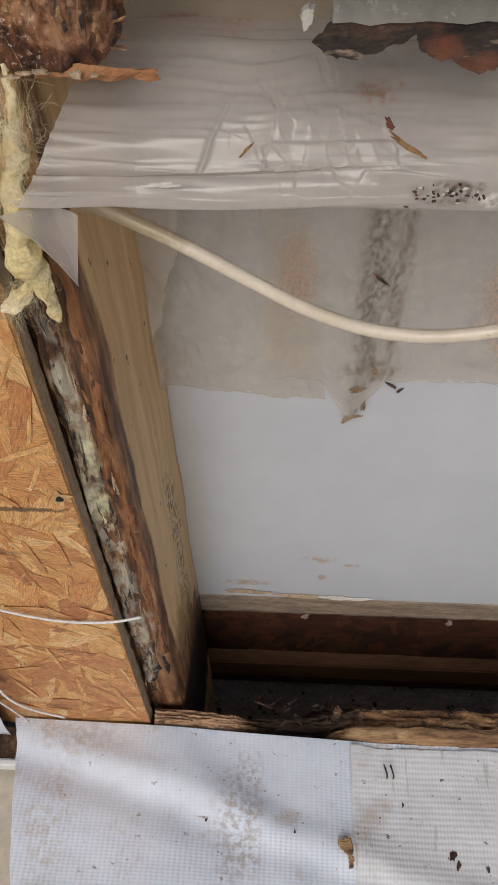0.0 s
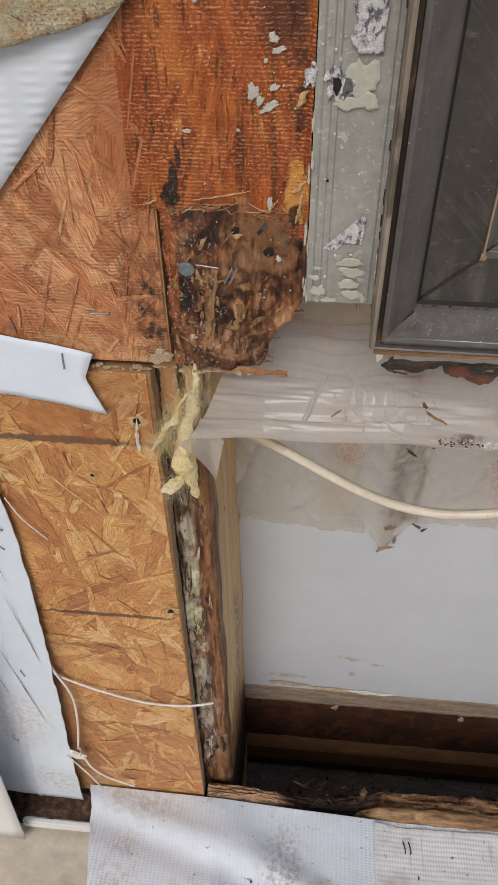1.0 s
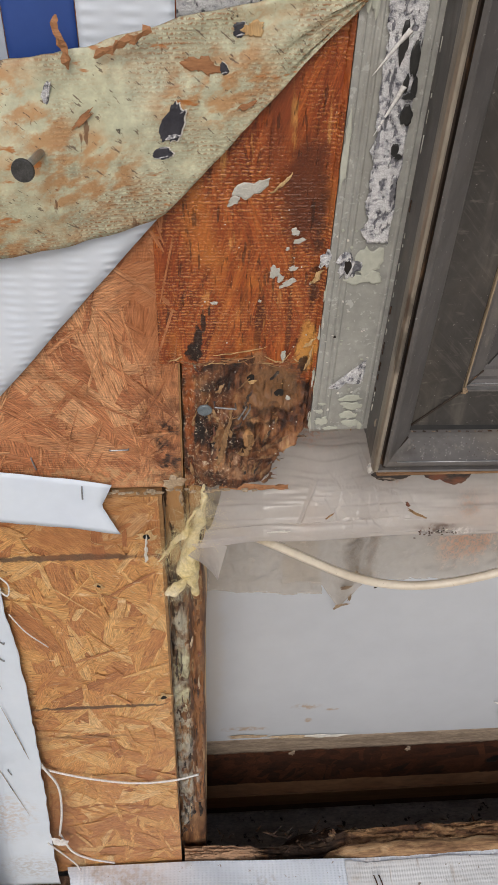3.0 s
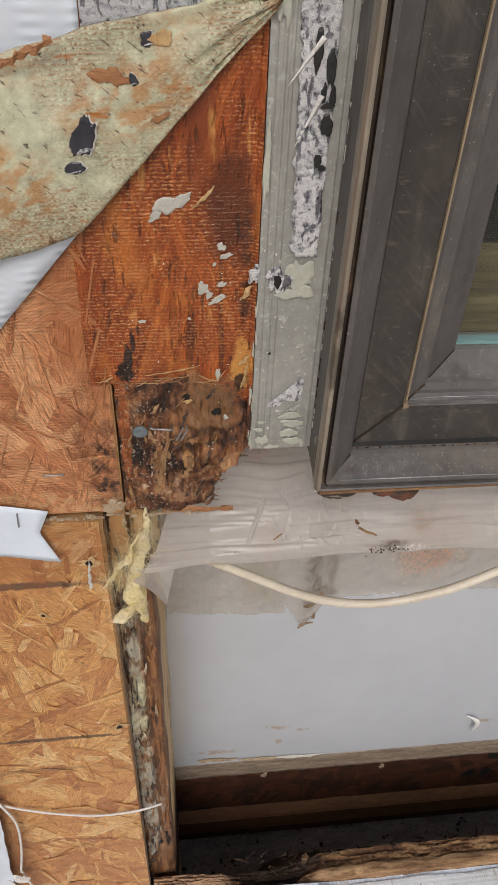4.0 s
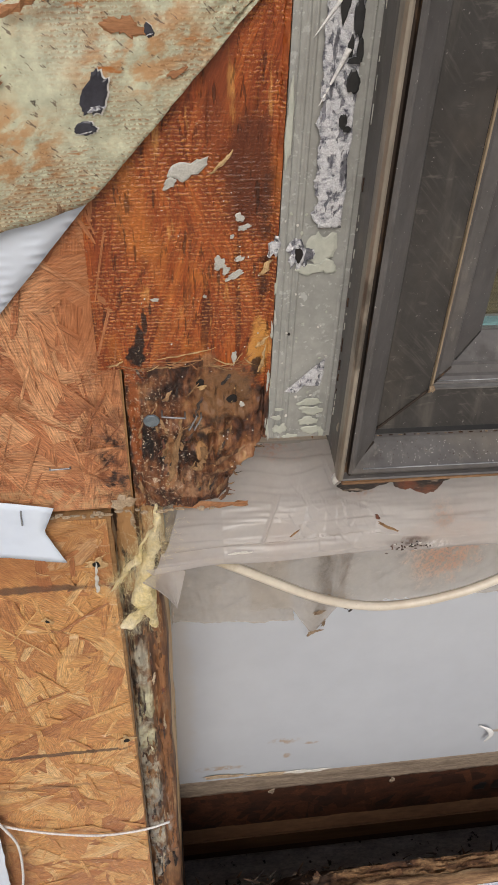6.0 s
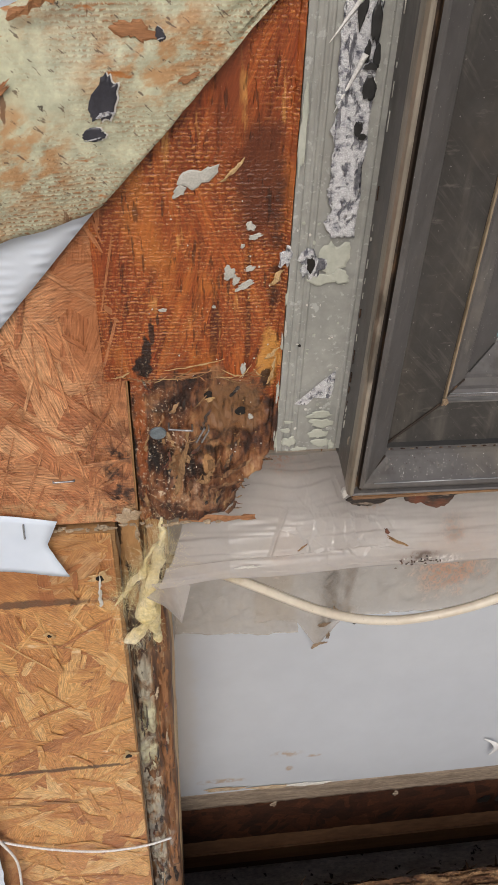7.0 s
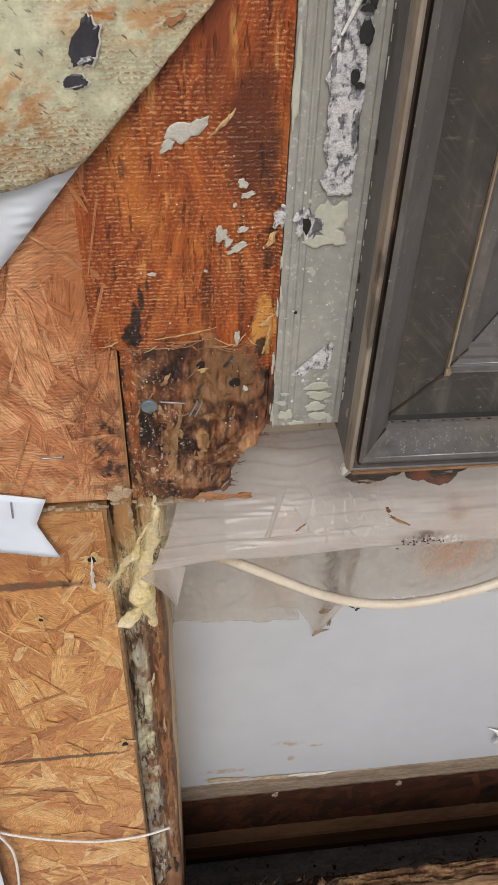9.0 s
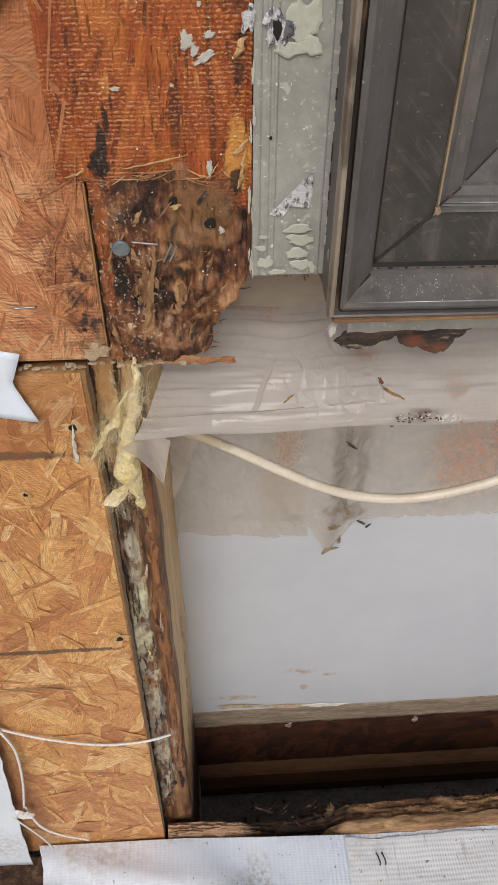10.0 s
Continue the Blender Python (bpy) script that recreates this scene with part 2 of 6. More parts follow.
def stained(name, uv, island):
    """Sheathing soaked orange-red, rotted black at its foot."""
    a = Mat(name, [(0.25, (0.11, 0.018, 0.006)), (0.42, (0.27, 0.052, 0.013)), (0.58, (0.41, 0.095, 0.021)), (0.78, (0.62, 0.21, 0.047))], 18 if uv else 30, (1, 8, 1) if uv else (1.6, 1, 0.5), 0.36, grain=0.5, bump=0.7, depth=0.0009, uv=uv, island=island * 0.3)
    a.hairs(60, (2.2, 1, 0.22), (0.07, 0.016, 0.007), 0.75, 0.57, 0.67, a.obj)
    a.dashes(0.0017, 0.0018, 0.7, (0.78, 0.33, 0.085), 0.6, 22)
    a.spots((0.72, 0.36, 0.10), 75, 0.60, 0.70, (1.8, 1, 0.3), 0.7)
    a.spots((0.14, 0.03, 0.01), 30, 0.54, 0.72, (1.4, 1, 0.5), 0.6)
    a.spots((0.66, 0.23, 0.045), 20, 0.52, 0.68, (1.2, 1, 0.6), 0.6, (1.3, 0, 0.9))
    a.spots((0.90, 0.66, 0.42), 700, 0.67, 0.72, (1, 1, 1), 0.6, (0.5, 0, 0.2))
    # dark shadow near the nailing fin, painted into the board's colour
    a.stain_shade((0.09, 0.022, 0.009), (-0.046, 0, 1.145), (0.011, 0.03, 0.026), 0.8, 70, 0.7, 0.85)
    a.stain_shade((0.05, 0.016, 0.008), (-0.0385, 0, 1.115), (0.0035, 0.03, 0.03), 1.0, 130, 0.6, 0.85, fine=150)
    a.stain_shade((0.16, 0.035, 0.012), (-0.060, 0, 1.185), (0.006, 0.03, 0.04), 0.9, 70, 0.9, 0.6)
    a.stain_shade((0.012, 0.007, 0.006), (-0.0978, 0, 1.0570), (0.0042, 0.03, 0.0060), 1.0, 190, 0.35, 0.97)
    a.stain_shade((0.015, 0.008, 0.006), (-0.0955, 0, 1.0665), (0.0022, 0.03, 0.0090), 1.1, 210, 0.4, 0.95)
    a.stain_shade((0.02, 0.009, 0.006), (-0.0930, 0, 1.0755), (0.0012, 0.03, 0.0065), 1.1, 240, 0.5, 0.9)
    a.stain_shade((0.02, 0.009, 0.006), (-0.0900, 0, 1.0835), (0.0007, 0.03, 0.0040), 1.0, 260, 0.6, 0.8)
    a.stain_shade((0.62, 0.30, 0.07), (-0.039, 0, 1.060), (0.005, 0.03, 0.016), 0.8, 150, 0.4, 0.85)
    a.stain_shade((0.025, 0.012, 0.008), (-0.0395, 0, 1.050), (0.003, 0.03, 0.006), 0.9, 200, 0.4, 0.9)
    rot = a.zone((-0.069, 0, 0.995), (0.047, 0.06, 0.060), 0.32, 70, 0.10)
    patch = a.noise(34, (1.1, 1, 0.8), 10, None, (0.3, 0, 0.1))
    streak = a.noise(120, (2.4, 1, 0.5), 6, None, (0.9, 0, 0.4))
    both = a.math('ADD', a.math('MULTIPLY', patch, 0.68), a.math('MULTIPLY', streak, 0.32))
    rotc = a.ramp(both, [(0.40, (0.013, 0.008, 0.007)), (0.465, (0.060, 0.023, 0.013)), (0.51, (0.16, 0.060, 0.026)), (0.56, (0.30, 0.135, 0.058)), (0.64, (0.52, 0.31, 0.15))])
    a.colour = a.mix(rot, a.colour, rotc)
    a.height = a.math('ADD', a.math('MULTIPLY', a.height, a.math('SUBTRACT', 1.0, a.math('MULTIPLY', rot, 0.8))), a.math('MULTIPLY', a.math('MULTIPLY', rot, a.noise(260, (1.6, 1, 0.8), 7, None, (0.4, 0, 0.3))), 2.2))
    a.stain_shade((0.27, 0.135, 0.058), (-0.056, 0, 1.031), (0.016, 0.05, 0.017), 0.6, 90, 0.5, 0.72)
    a.stain_shade((0.012, 0.008, 0.008), (-0.088, 0, 1.037), (0.014, 0.05, 0.010), 0.8, 70, 0.5, 0.85, fine=110)
    a.stain_shade((0.012, 0.008, 0.008), (-0.070, 0, 0.999), (0.014, 0.05, 0.015), 0.8, 70, 0.5, 0.9, fine=110)
    a.stain_shade((0.02, 0.011, 0.009), (-0.058, 0, 1.010), (0.010, 0.05, 0.010), 0.9, 70, 0.5, 0.85, fine=110)
    a.stain_shade((0.40, 0.23, 0.13), (-0.072, 0, 0.970), (0.013, 0.05, 0.009), 0.8, 110, 0.4, 0.75, fine=200)
    a.stain_shade((0.40, 0.20, 0.09), (-0.083, 0, 0.990), (0.0028, 0.05, 0.020), 0.6, 140, 0.4, 0.85)
    a.stain_shade((0.52, 0.29, 0.13), (-0.0668, 0, 0.993), (0.0030, 0.05, 0.007), 0.6, 180, 0.3, 0.9)
    a.stain_shade((0.36, 0.10, 0.025), (-0.101, 0, 1.015), (0.003, 0.05, 0.035), 0.9, 110, 0.5, 0.7)
    dust = a.math('MULTIPLY', a.map(a.noise(620, (1, 1, 1), 2), 0.58, 0.66, 0.75), a.map(a.zone((-0.095, 0, 0.99), (0.020, 0.06, 0.055), 0.8, 80, 1.2), 0.0, 1.0))
    a.colour = a.mix(dust, a.colour, (0.60, 0.47, 0.33))
    a.hairs(170, (2.0, 1, 0.35), (0.012, 0.008, 0.006), 0.6, 0.60, 0.68, a.obj, (0.2, 0, 0.9))
    return a.done()


osb_stained = stained("osb_stained", False, 0.0)
osb_stained_strand = stained("osb_stained_strand", True, 0.55)

a = Mat("stud_wood", [(0.3, (0.60, 0.39, 0.18)), (0.7, (0.82, 0.59, 0.31))], 40, (2, 2, 0.12), 0.6, grain=0.12)
a.spots((0.03, 0.018, 0.012), 130, 0.66, 0.70, (1, 1, 0.5), 0.9)
a.stain_shade(a.rotten(), (-0.09, 0.016, 0.55), (0.1, 0.020, 0.6), 0.7, 45, 0.3, 0.97, (1, 1, 0.25))
a.stain_shade((0.20, 0.09, 0.03), (-0.09, 0.06, 0.33), (0.1, 0.06, 0.10), 0.8, 60, 0.6, 0.7, (1, 1, 0.3))
a.stain_shade(a.rotten(0.7), (-0.09, 0.04, 0.25), (0.1, 0.13, 0.13), 0.7, 60, 0.35, 0.9, (1, 1, 0.4))
a.stain_shade((0.02, 0.012, 0.01), (-0.09, 0.05, 0.22), (0.1, 0.2, 0.09), 0.6, 60)
a.stain_shade((0.03, 0.018, 0.012), (-0.09, 0.105, 0.50), (0.1, 0.016, 0.09), 1.2, 90, 0.5, 0.8, fine=190)
stud_wood = a.done()
a = Mat("rotted_wood", [(0.25, (0.035, 0.018, 0.012)), (0.42, (0.13, 0.06, 0.03)), (0.55, (0.30, 0.16, 0.075)), (0.75, (0.46, 0.30, 0.16))], 55, (2.2, 1, 0.25), 0.85, grain=0.5, bump=0.8, depth=0.002)
a.stain_shade((0.52, 0.29, 0.12), (-0.112, 0.0, 0.92), (0.03, 0.1, 0.06), 0.5, 60, 0.5, 0.85, (2, 1, 0.3))
a.stain_shade((0.27, 0.115, 0.045), (-0.097, 0.0, 0.60), (0.0085, 0.1, 0.32), 0.5, 60, 0.5, 0.8, (2, 1, 0.3))
a.stain_shade((0.50, 0.47, 0.37), (-0.113, 0.0, 0.58), (0.0085, 0.1, 0.25), 0.7, 45, 0.5, 0.9, (1, 1, 0.5), fine=60)
a.stain_shade((0.36, 0.34, 0.30), (-0.110, 0.0, 0.47), (0.011, 0.1, 0.13), 0.8, 50, 0.6, 0.85, (1, 1, 0.6), fine=90)
a.stain_shade((0.66, 0.64, 0.42), (-0.112, 0.0, 0.69), (0.008, 0.1, 0.06), 0.8, 40, 0.4, 0.75, (0.8, 1, 1.4), fine=70)
a.spots((0.02, 0.012, 0.01), 60, 0.58, 0.64, (1.5, 1, 0.4), 0.9, (0.5, 0, 0))
a.hairs(90, (2.4, 1, 0.15), (0.02, 0.012, 0.008), 0.7, 0.58, 0.66, a.obj)
a.stain_shade((0.012, 0.009, 0.008), (-0.097, 0.0, 0.33), (0.020, 0.1, 0.11), 0.9, 70, 0.6)
rotted_wood = a.done()
a = Mat("rim_wood", [(0.32, (0.03, 0.015, 0.01)), (0.44, (0.14, 0.065, 0.03)), (0.56, (0.32, 0.18, 0.085)), (0.75, (0.54, 0.36, 0.19))], 60, (0.4, 1.2, 1.3), 0.9, grain=0.5, bump=0.8, depth=0.002)
a.hairs(120, (0.25, 1.5, 1.5), (0.05, 0.025, 0.014), 0.6, 0.56, 0.66, a.obj)
a.stain_shade((0.035, 0.018, 0.012), (0.015, 0.01, 0.3), (0.075, 0.1, 0.1), 0.8, 40, 0.6, 0.85, fine=120)
a.stain_shade((0.50, 0.31, 0.19), (-0.075, 0.0, 0.33), (0.06, 0.03, 0.03), 0.6, 70, 0.6, 0.8)
a.stain_shade((0.03, 0.018, 0.012), (0.03, 0.02, 0.29), (0.045, 0.03, 0.04), 0.8, 60, 0.6, 0.85)
rim_wood = a.done()
a = Mat("rot_dark", [(0.3, (0.018, 0.014, 0.013)), (0.5, (0.055, 0.042, 0.035)), (0.62, (0.12, 0.07, 0.045)), (0.8, (0.20, 0.18, 0.15))], 90, (0.6, 1, 1.5), 0.8, grain=0.5, bump=0.8, depth=0.002)
a.spots((0.22, 0.07, 0.035), 45, 0.50, 0.66, (0.8, 1, 1.2), 0.8, (0.3, 0, 0.4))
a.spots((0.42, 0.33, 0.25), 130, 0.58, 0.68, (0.4, 1, 1.6), 0.7, (0.9, 0, 0.2))
rot_dark = a.done()
a = Mat("debris", [(0.3, (0.015, 0.01, 0.008)), (0.5, (0.07, 0.035, 0.02)), (0.75, (0.22, 0.13, 0.08))], 120, (1, 1, 1), 0.95, grain=0.5, bump=1, depth=0.003)
debris_m = a.done()
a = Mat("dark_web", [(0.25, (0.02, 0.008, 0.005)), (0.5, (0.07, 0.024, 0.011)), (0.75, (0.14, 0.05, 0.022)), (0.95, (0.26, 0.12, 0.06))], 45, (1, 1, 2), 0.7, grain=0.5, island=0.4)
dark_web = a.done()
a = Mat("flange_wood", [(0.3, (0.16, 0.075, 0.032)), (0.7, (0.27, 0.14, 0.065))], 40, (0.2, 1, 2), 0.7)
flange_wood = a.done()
a = Mat("grey_plate", [(0.3, (0.34, 0.29, 0.24)), (0.7, (0.58, 0.52, 0.46))], 50, (0.4, 1, 1), 0.9, grain=0.4)
a.spots((0.03, 0.02, 0.015), 60, 0.6, 0.66)
grey_plate = a.done()
a = Mat("plate_edge", [(0.3, (0.17, 0.125, 0.09)), (0.7, (0.38, 0.30, 0.22))], 60, (0.3, 1, 2), 0.9, grain=0.4)
plate_edge = a.done()
a = Mat("drywall_paper", [(0.3, (0.465, 0.49, 0.53)), (0.7, (0.51, 0.535, 0.572))], 5, rough=0.75, grain=0.03, bump=0.1)
for c, r in (((0.04, 0.151, 0.388), (0.018, 0.02, 0.006)), ((0.072, 0.151, 0.378), (0.009, 0.02, 0.003)), ((0.045, 0.151, 0.352), (0.004, 0.02, 0.005)), ((-0.04, 0.151, 0.335), (0.03, 0.02, 0.005)), ((0.325, 0.151, 0.362), (0.02, 0.02, 0.004))):
    a.stain_shade((0.38, 0.26, 0.16), c, r, 0.9, 60, 0.9, 0.75, fine=110)
a.stain_shade((0.47, 0.44, 0.40), (-0.09, 0.151, 0.5), (0.02, 0.02, 0.3), 0.6, 30, 0.9, 0.5)
drywall_m = a.done()
a = Mat("torn_paper", [(0.3, (0.35, 0.24, 0.14)), (0.7, (0.6, 0.48, 0.34))], 120, rough=0.95, grain=0.4)
torn_paper = a.done()

a = Mat("torn_brown", [(0.3, (0.16, 0.10, 0.06)), (0.7, (0.42, 0.31, 0.2))], 160, rough=0.95, grain=0.4)
torn_brown = a.done()
a = Mat("house_wrap", [(0.3, (0.68, 0.75, 0.86)), (0.7, (0.78, 0.84, 0.93))], 12, rough=0.5, grain=0.05, bump=0.7, depth=0.0012)
a.ribs('X', 0.0046, 0.5, 0.07)
a.ribs('Y', 0.0028, 0.2, 0.03)
a.spots((0.42, 0.31, 0.2), 22, 0.58, 0.74, (1, 1, 1), 0.55)
a.spots((0.20, 0.12, 0.07), 150, 0.66, 0.70, (1, 1, 1), 0.7)
a.stain_shade((0.27, 0.2, 0.14), (-0.03, -0.085, 0.3), (0.018, 0.05, 0.2), 1.2, 40, 1.4, 0.6, fine=170)
a.stain_shade((0.40, 0.28, 0.17), (-0.19, -0.02, 0.3), (0.035, 0.016, 0.2), 1.0, 40, 1.4, 0.4, fine=170)
a.stain_shade((0.42, 0.33, 0.23), (-0.2, -0.09, 0.3), (0.018, 0.05, 0.2), 1.2, 40, 1.4, 0.4, fine=170)
wrap_low = a.done()
a = Mat("house_wrap_lap", [(0.3, (0.66, 0.68, 0.71)), (0.7, (0.76, 0.78, 0.80))], 12, rough=0.55, grain=0.08, bump=0.6, depth=0.001)
a.ribs('Y', 0.0050, 0.4, 0.05)
a.ribs('X', 0.0030, 0.25, 0.03)
a.hairs(60, (2.5, 0.25, 1), (0.30, 0.22, 0.15), 0.5, 0.60, 0.72, a.obj)
a.spots((0.36, 0.27, 0.18), 20, 0.54, 0.72, (1, 1, 1), 0.5)
a.spots((0.12, 0.08, 0.05), 130, 0.65, 0.69, (1, 1, 1), 0.8)
wrap_lap = a.done()
a = Mat("house_wrap_ribbed", [(0.3, (0.66, 0.73, 0.83)), (0.7, (0.74, 0.80, 0.89))], 12, rough=0.5, grain=0.04, bump=0.5, depth=0.0007)
a.weave(0.016, 0.0045, 1.0, (0, 2), tint=0.10, distort=0.4)
wrap_up = a.done()
a = Mat("wrap_smooth", [(0.3, (0.64, 0.72, 0.82)), (0.7, (0.71, 0.78, 0.87))], 9, rough=0.5, grain=0.03, bump=0.3)
a.spots((0.45, 0.30, 0.16), 30, 0.68, 0.8, strength=0.6)
a.stain_shade((0.50, 0.30, 0.13), (-0.30, 0, 0.50), (0.03, 0.1, 0.05), 1.0, 60, 1.2, 0.4, fine=200)
a.stain_shade((0.35, 0.26, 0.18), (-0.285, 0, 0.36), (0.03, 0.1, 0.03), 1.0, 60, 1.2, 0.4, fine=200)
wrap_smooth = a.done()
a = Mat("wrap_blue", [(0.3, (0.02, 0.06, 0.25)), (0.7, (0.03, 0.08, 0.31))], 20, rough=0.5, grain=0.05)
wrap_blue = a.done()
a = Mat("paper", [(0.3, (0.69, 0.77, 0.89)), (0.7, (0.74, 0.82, 0.92))], 20, rough=0.6, grain=0.02)
paper_m = a.done()
a = Mat("membrane", [(0.3, (0.54, 0.55, 0.385)), (0.7, (0.64, 0.65, 0.48))], 22, rough=0.55, grain=0.3, bump=0.6, depth=0.0008)
patch = a.map(a.noise(26, (0.9, 1, 1.2), 9, None, (0.2, 0, 0.4)), 0.40, 0.62, 1.0)
a.colour = a.mix(a.math('MULTIPLY', patch, a.map(a.noise(150, (0.7, 1, 1.2), 8, None, (0.1, 0, 0), 0.4), 0.40, 0.58, 0.8)), a.colour, (0.50, 0.25, 0.09))
a.dashes(0.0013, 0.0017, 0.5, (0.30, 0.125, 0.04), 0.95, 26)
a.colour = a.mix(a.map(a.noise(420, (0.4, 1, 1.4), 3, None, (0.8, 0, 0.3), -0.7), 0.63, 0.68, 0.8), a.colour, (0.10, 0.06, 0.04))
a.height = a.math('ADD', a.height, a.math('MULTIPLY', a.noise(480, (0.8, 1, 1), 2, None, (0, 0, 0), 0.5), 0.6))
a.spots((0.42, 0.15, 0.03), 70, 0.63, 0.68, (0.5, 1, 1.4), 0.9)
a.spots((0.16, 0.07, 0.03), 60, 0.66, 0.70, (2.2, 1, 0.6), 0.85, (0.7, 0, 0.3))
a.spots((0.04, 0.03, 0.02), 150, 0.69, 0.72, (1, 1, 1), 0.9)
membrane_m = a.done()
a = Mat("bitumen", [(0.3, (0.02, 0.02, 0.03)), (0.7, (0.06, 0.06, 0.075))], 90, rough=0.3)
bitumen = a.done()

a = Mat("bronze_frame", [(0.3, (0.105, 0.098, 0.095)), (0.7, (0.150, 0.141, 0.136))], 22, rough=0.5, metal=0.1, grain=0.15, bump=0.1)
a.spots((0.045, 0.038, 0.032), 45, 0.55, 0.7, (1, 1, 0.4), 0.55, (1, 4, 2))
a.spots((0.22, 0.20, 0.175), 120, 0.6, 0.72, (1.5, 1.5, 0.3), 0.5, (5, 1, 2))
a.spots((0.26, 0.22, 0.17), 16, 0.52, 0.75, (1, 1, 1), 0.45)
a.spots((0.05, 0.045, 0.04), 28, 0.56, 0.74, (1, 1, 0.5), 0.6, (0.4, 0.2, 0))
a.spots((0.45, 0.43, 0.4), 500, 0.66, 0.70, (1, 1, 1), 0.6)
bronze = a.done()
a = Mat("bronze_dark", [(0.3, (0.034, 0.032, 0.030)), (0.7, (0.064, 0.059, 0.055))], 18, rough=0.5, metal=0.1, grain=0.2, bump=0.12)
a.spots((0.15, 0.135, 0.115), 60, 0.50, 0.72, (1.5, 1.5, 0.25), 0.5)
a.spots((0.035, 0.030, 0.026), 26, 0.52, 0.68, (1, 1, 0.6), 0.6, (3, 1, 2))
a.spots((0.17, 0.14, 0.11), 12, 0.50, 0.72, (1, 1, 0.8), 0.55)
a.spots((0.22, 0.20, 0.17), 160, 0.58, 0.70, (0.4, 1, 1.6), 0.35)
a.spots((0.4, 0.38, 0.35), 600, 0.68, 0.71, (1, 1, 1), 0.5)
a.colour = a.mix(a.math('MULTIPLY', a.map(a.noise(300, (2.2, 1, 0.16), 4, None, (0, 0, 0), 0.75), 0.50, 0.70, 0.22), a.map(a.noise(16, (1, 1, 1), 4), 0.40, 0.62)), a.colour, (0.19, 0.172, 0.15))
bronze_dark = a.done()
a = Mat("bronze_worn", [(0.3, (0.30, 0.22, 0.14)), (0.7, (0.50, 0.40, 0.28))], 60, (1, 1, 0.3), rough=0.35, metal=0.4, grain=0.3)
a.spots((0.10, 0.08, 0.06), 60, 0.55, 0.65, (1, 1, 0.4), 0.7)
bronze_worn = a.done()
a = Mat("bronze_edge", [(0.3, (0.26, 0.225, 0.18)), (0.7, (0.42, 0.37, 0.30))], 40, (1, 1, 0.3), rough=0.33, metal=0.4, grain=0.2)
a.spots((0.06, 0.05, 0.04), 50, 0.55, 0.66, (1, 1, 0.4), 0.7)
bronze_edge = a.done()
a = Mat("groove_brown", [(0.3, (0.014, 0.009, 0.006)), (0.7, (0.045, 0.027, 0.016))], 120, (1, 1, 0.2), rough=0.7, grain=0.4)
a.spots((0.16, 0.09, 0.045), 140, 0.58, 0.68, (1, 1, 0.2), 0.7)
groove_brown = a.done()
a = Mat("galv_dull", [(0.3, (0.16, 0.155, 0.15)), (0.7, (0.34, 0.33, 0.32))], 60, (0.3, 1, 1), rough=0.35, metal=0.4, grain=0.3)
galv_dull = a.done()
a = Mat("black_gap", [(0.3, (0.012, 0.012, 0.012)), (0.7, (0.03, 0.028, 0.025))], 40, rough=0.6)
black_gap = a.done()
a = Mat("grey_fin", [(0.3, (0.31, 0.312, 0.288)), (0.7, (0.375, 0.375, 0.348))], 30, rough=0.45, grain=0.15, bump=0.15)
a.spots((0.55, 0.56, 0.54), 140, 0.64, 0.68, (1, 1, 1), 0.55)
a.spots((0.58, 0.59, 0.56), 420, 0.60, 0.66, (1, 1, 1), 0.5, (3, 0, 1))
a.spots((0.20, 0.19, 0.17), 18, 0.54, 0.72, (2, 1, 0.5), 0.4, (1, 0, 4))
a.spots((0.05, 0.045, 0.04), 300, 0.72, 0.74, (1, 1, 1), 0.7)
grey_fin = a.done()
a = Mat("sealant", [(0.3, (0.42, 0.435, 0.37)), (0.7, (0.50, 0.51, 0.44))], 60, rough=0.5, grain=0.12, bump=0.3)
sealant = a.done()
a = Mat("foil", [(0.30, (0.16, 0.16, 0.20)), (0.40, (0.62, 0.62, 0.66)), (0.52, (0.95, 0.95, 0.97))], 260, (1, 1, 1.6), rough=0.26, metal=0.3, grain=0.35, bump=1.0, depth=0.002)
a.hairs(260, (1.6, 1, 0.8), (0.14, 0.14, 0.18), 0.75, 0.56, 0.64, a.obj)
a.spots((0.05, 0.05, 0.07), 60, 0.60, 0.66, (2.2, 1, 0.5), 0.8, (2, 3, 1))
foil_m = a.done()
a = Mat("ink", [(0.3, (0.012, 0.012, 0.012)), (0.7, (0.03, 0.03, 0.03))], 60, rough=0.35)
ink = a.done()
a = Mat("flake_white", [(0.3, (0.6, 0.58, 0.52)), (0.7, (0.72, 0.7, 0.66))], 100, rough=0.6, grain=0.15)
flake_white = a.done()
a = Mat("flake_grey", [(0.3, (0.46, 0.45, 0.40)), (0.7, (0.60, 0.58, 0.53))], 200, rough=0.6, grain=0.25)
flake_grey = a.done()
a = Mat("cable_jacket", [(0.3, (0.62, 0.54, 0.43)), (0.7, (0.74, 0.68, 0.57))], 30, rough=0.35, grain=0.08, bump=0.1)
a.stain_shade((0.36, 0.28, 0.17), (-0.075, 0.04, 0.87), (0.03, 0.1, 0.03), 0.6, 120, 0.6, 0.8)
a.spots((0.30, 0.22, 0.13), 260, 0.66, 0.72, (1, 1, 1), 0.6)
cable_m = a.done()
a = Mat("glass_wool", [(0.3, (0.66, 0.52, 0.20)), (0.5, (0.82, 0.70, 0.40)), (0.7, (0.88, 0.80, 0.60))], 70, rough=0.95, grain=0.3, bump=0.8, depth=0.002)
wool_m = a.done()
a = Mat("galvanised", [(0.3, (0.3, 0.31, 0.33)), (0.7, (0.5, 0.51, 0.53))], 200, rough=0.35, metal=0.8)
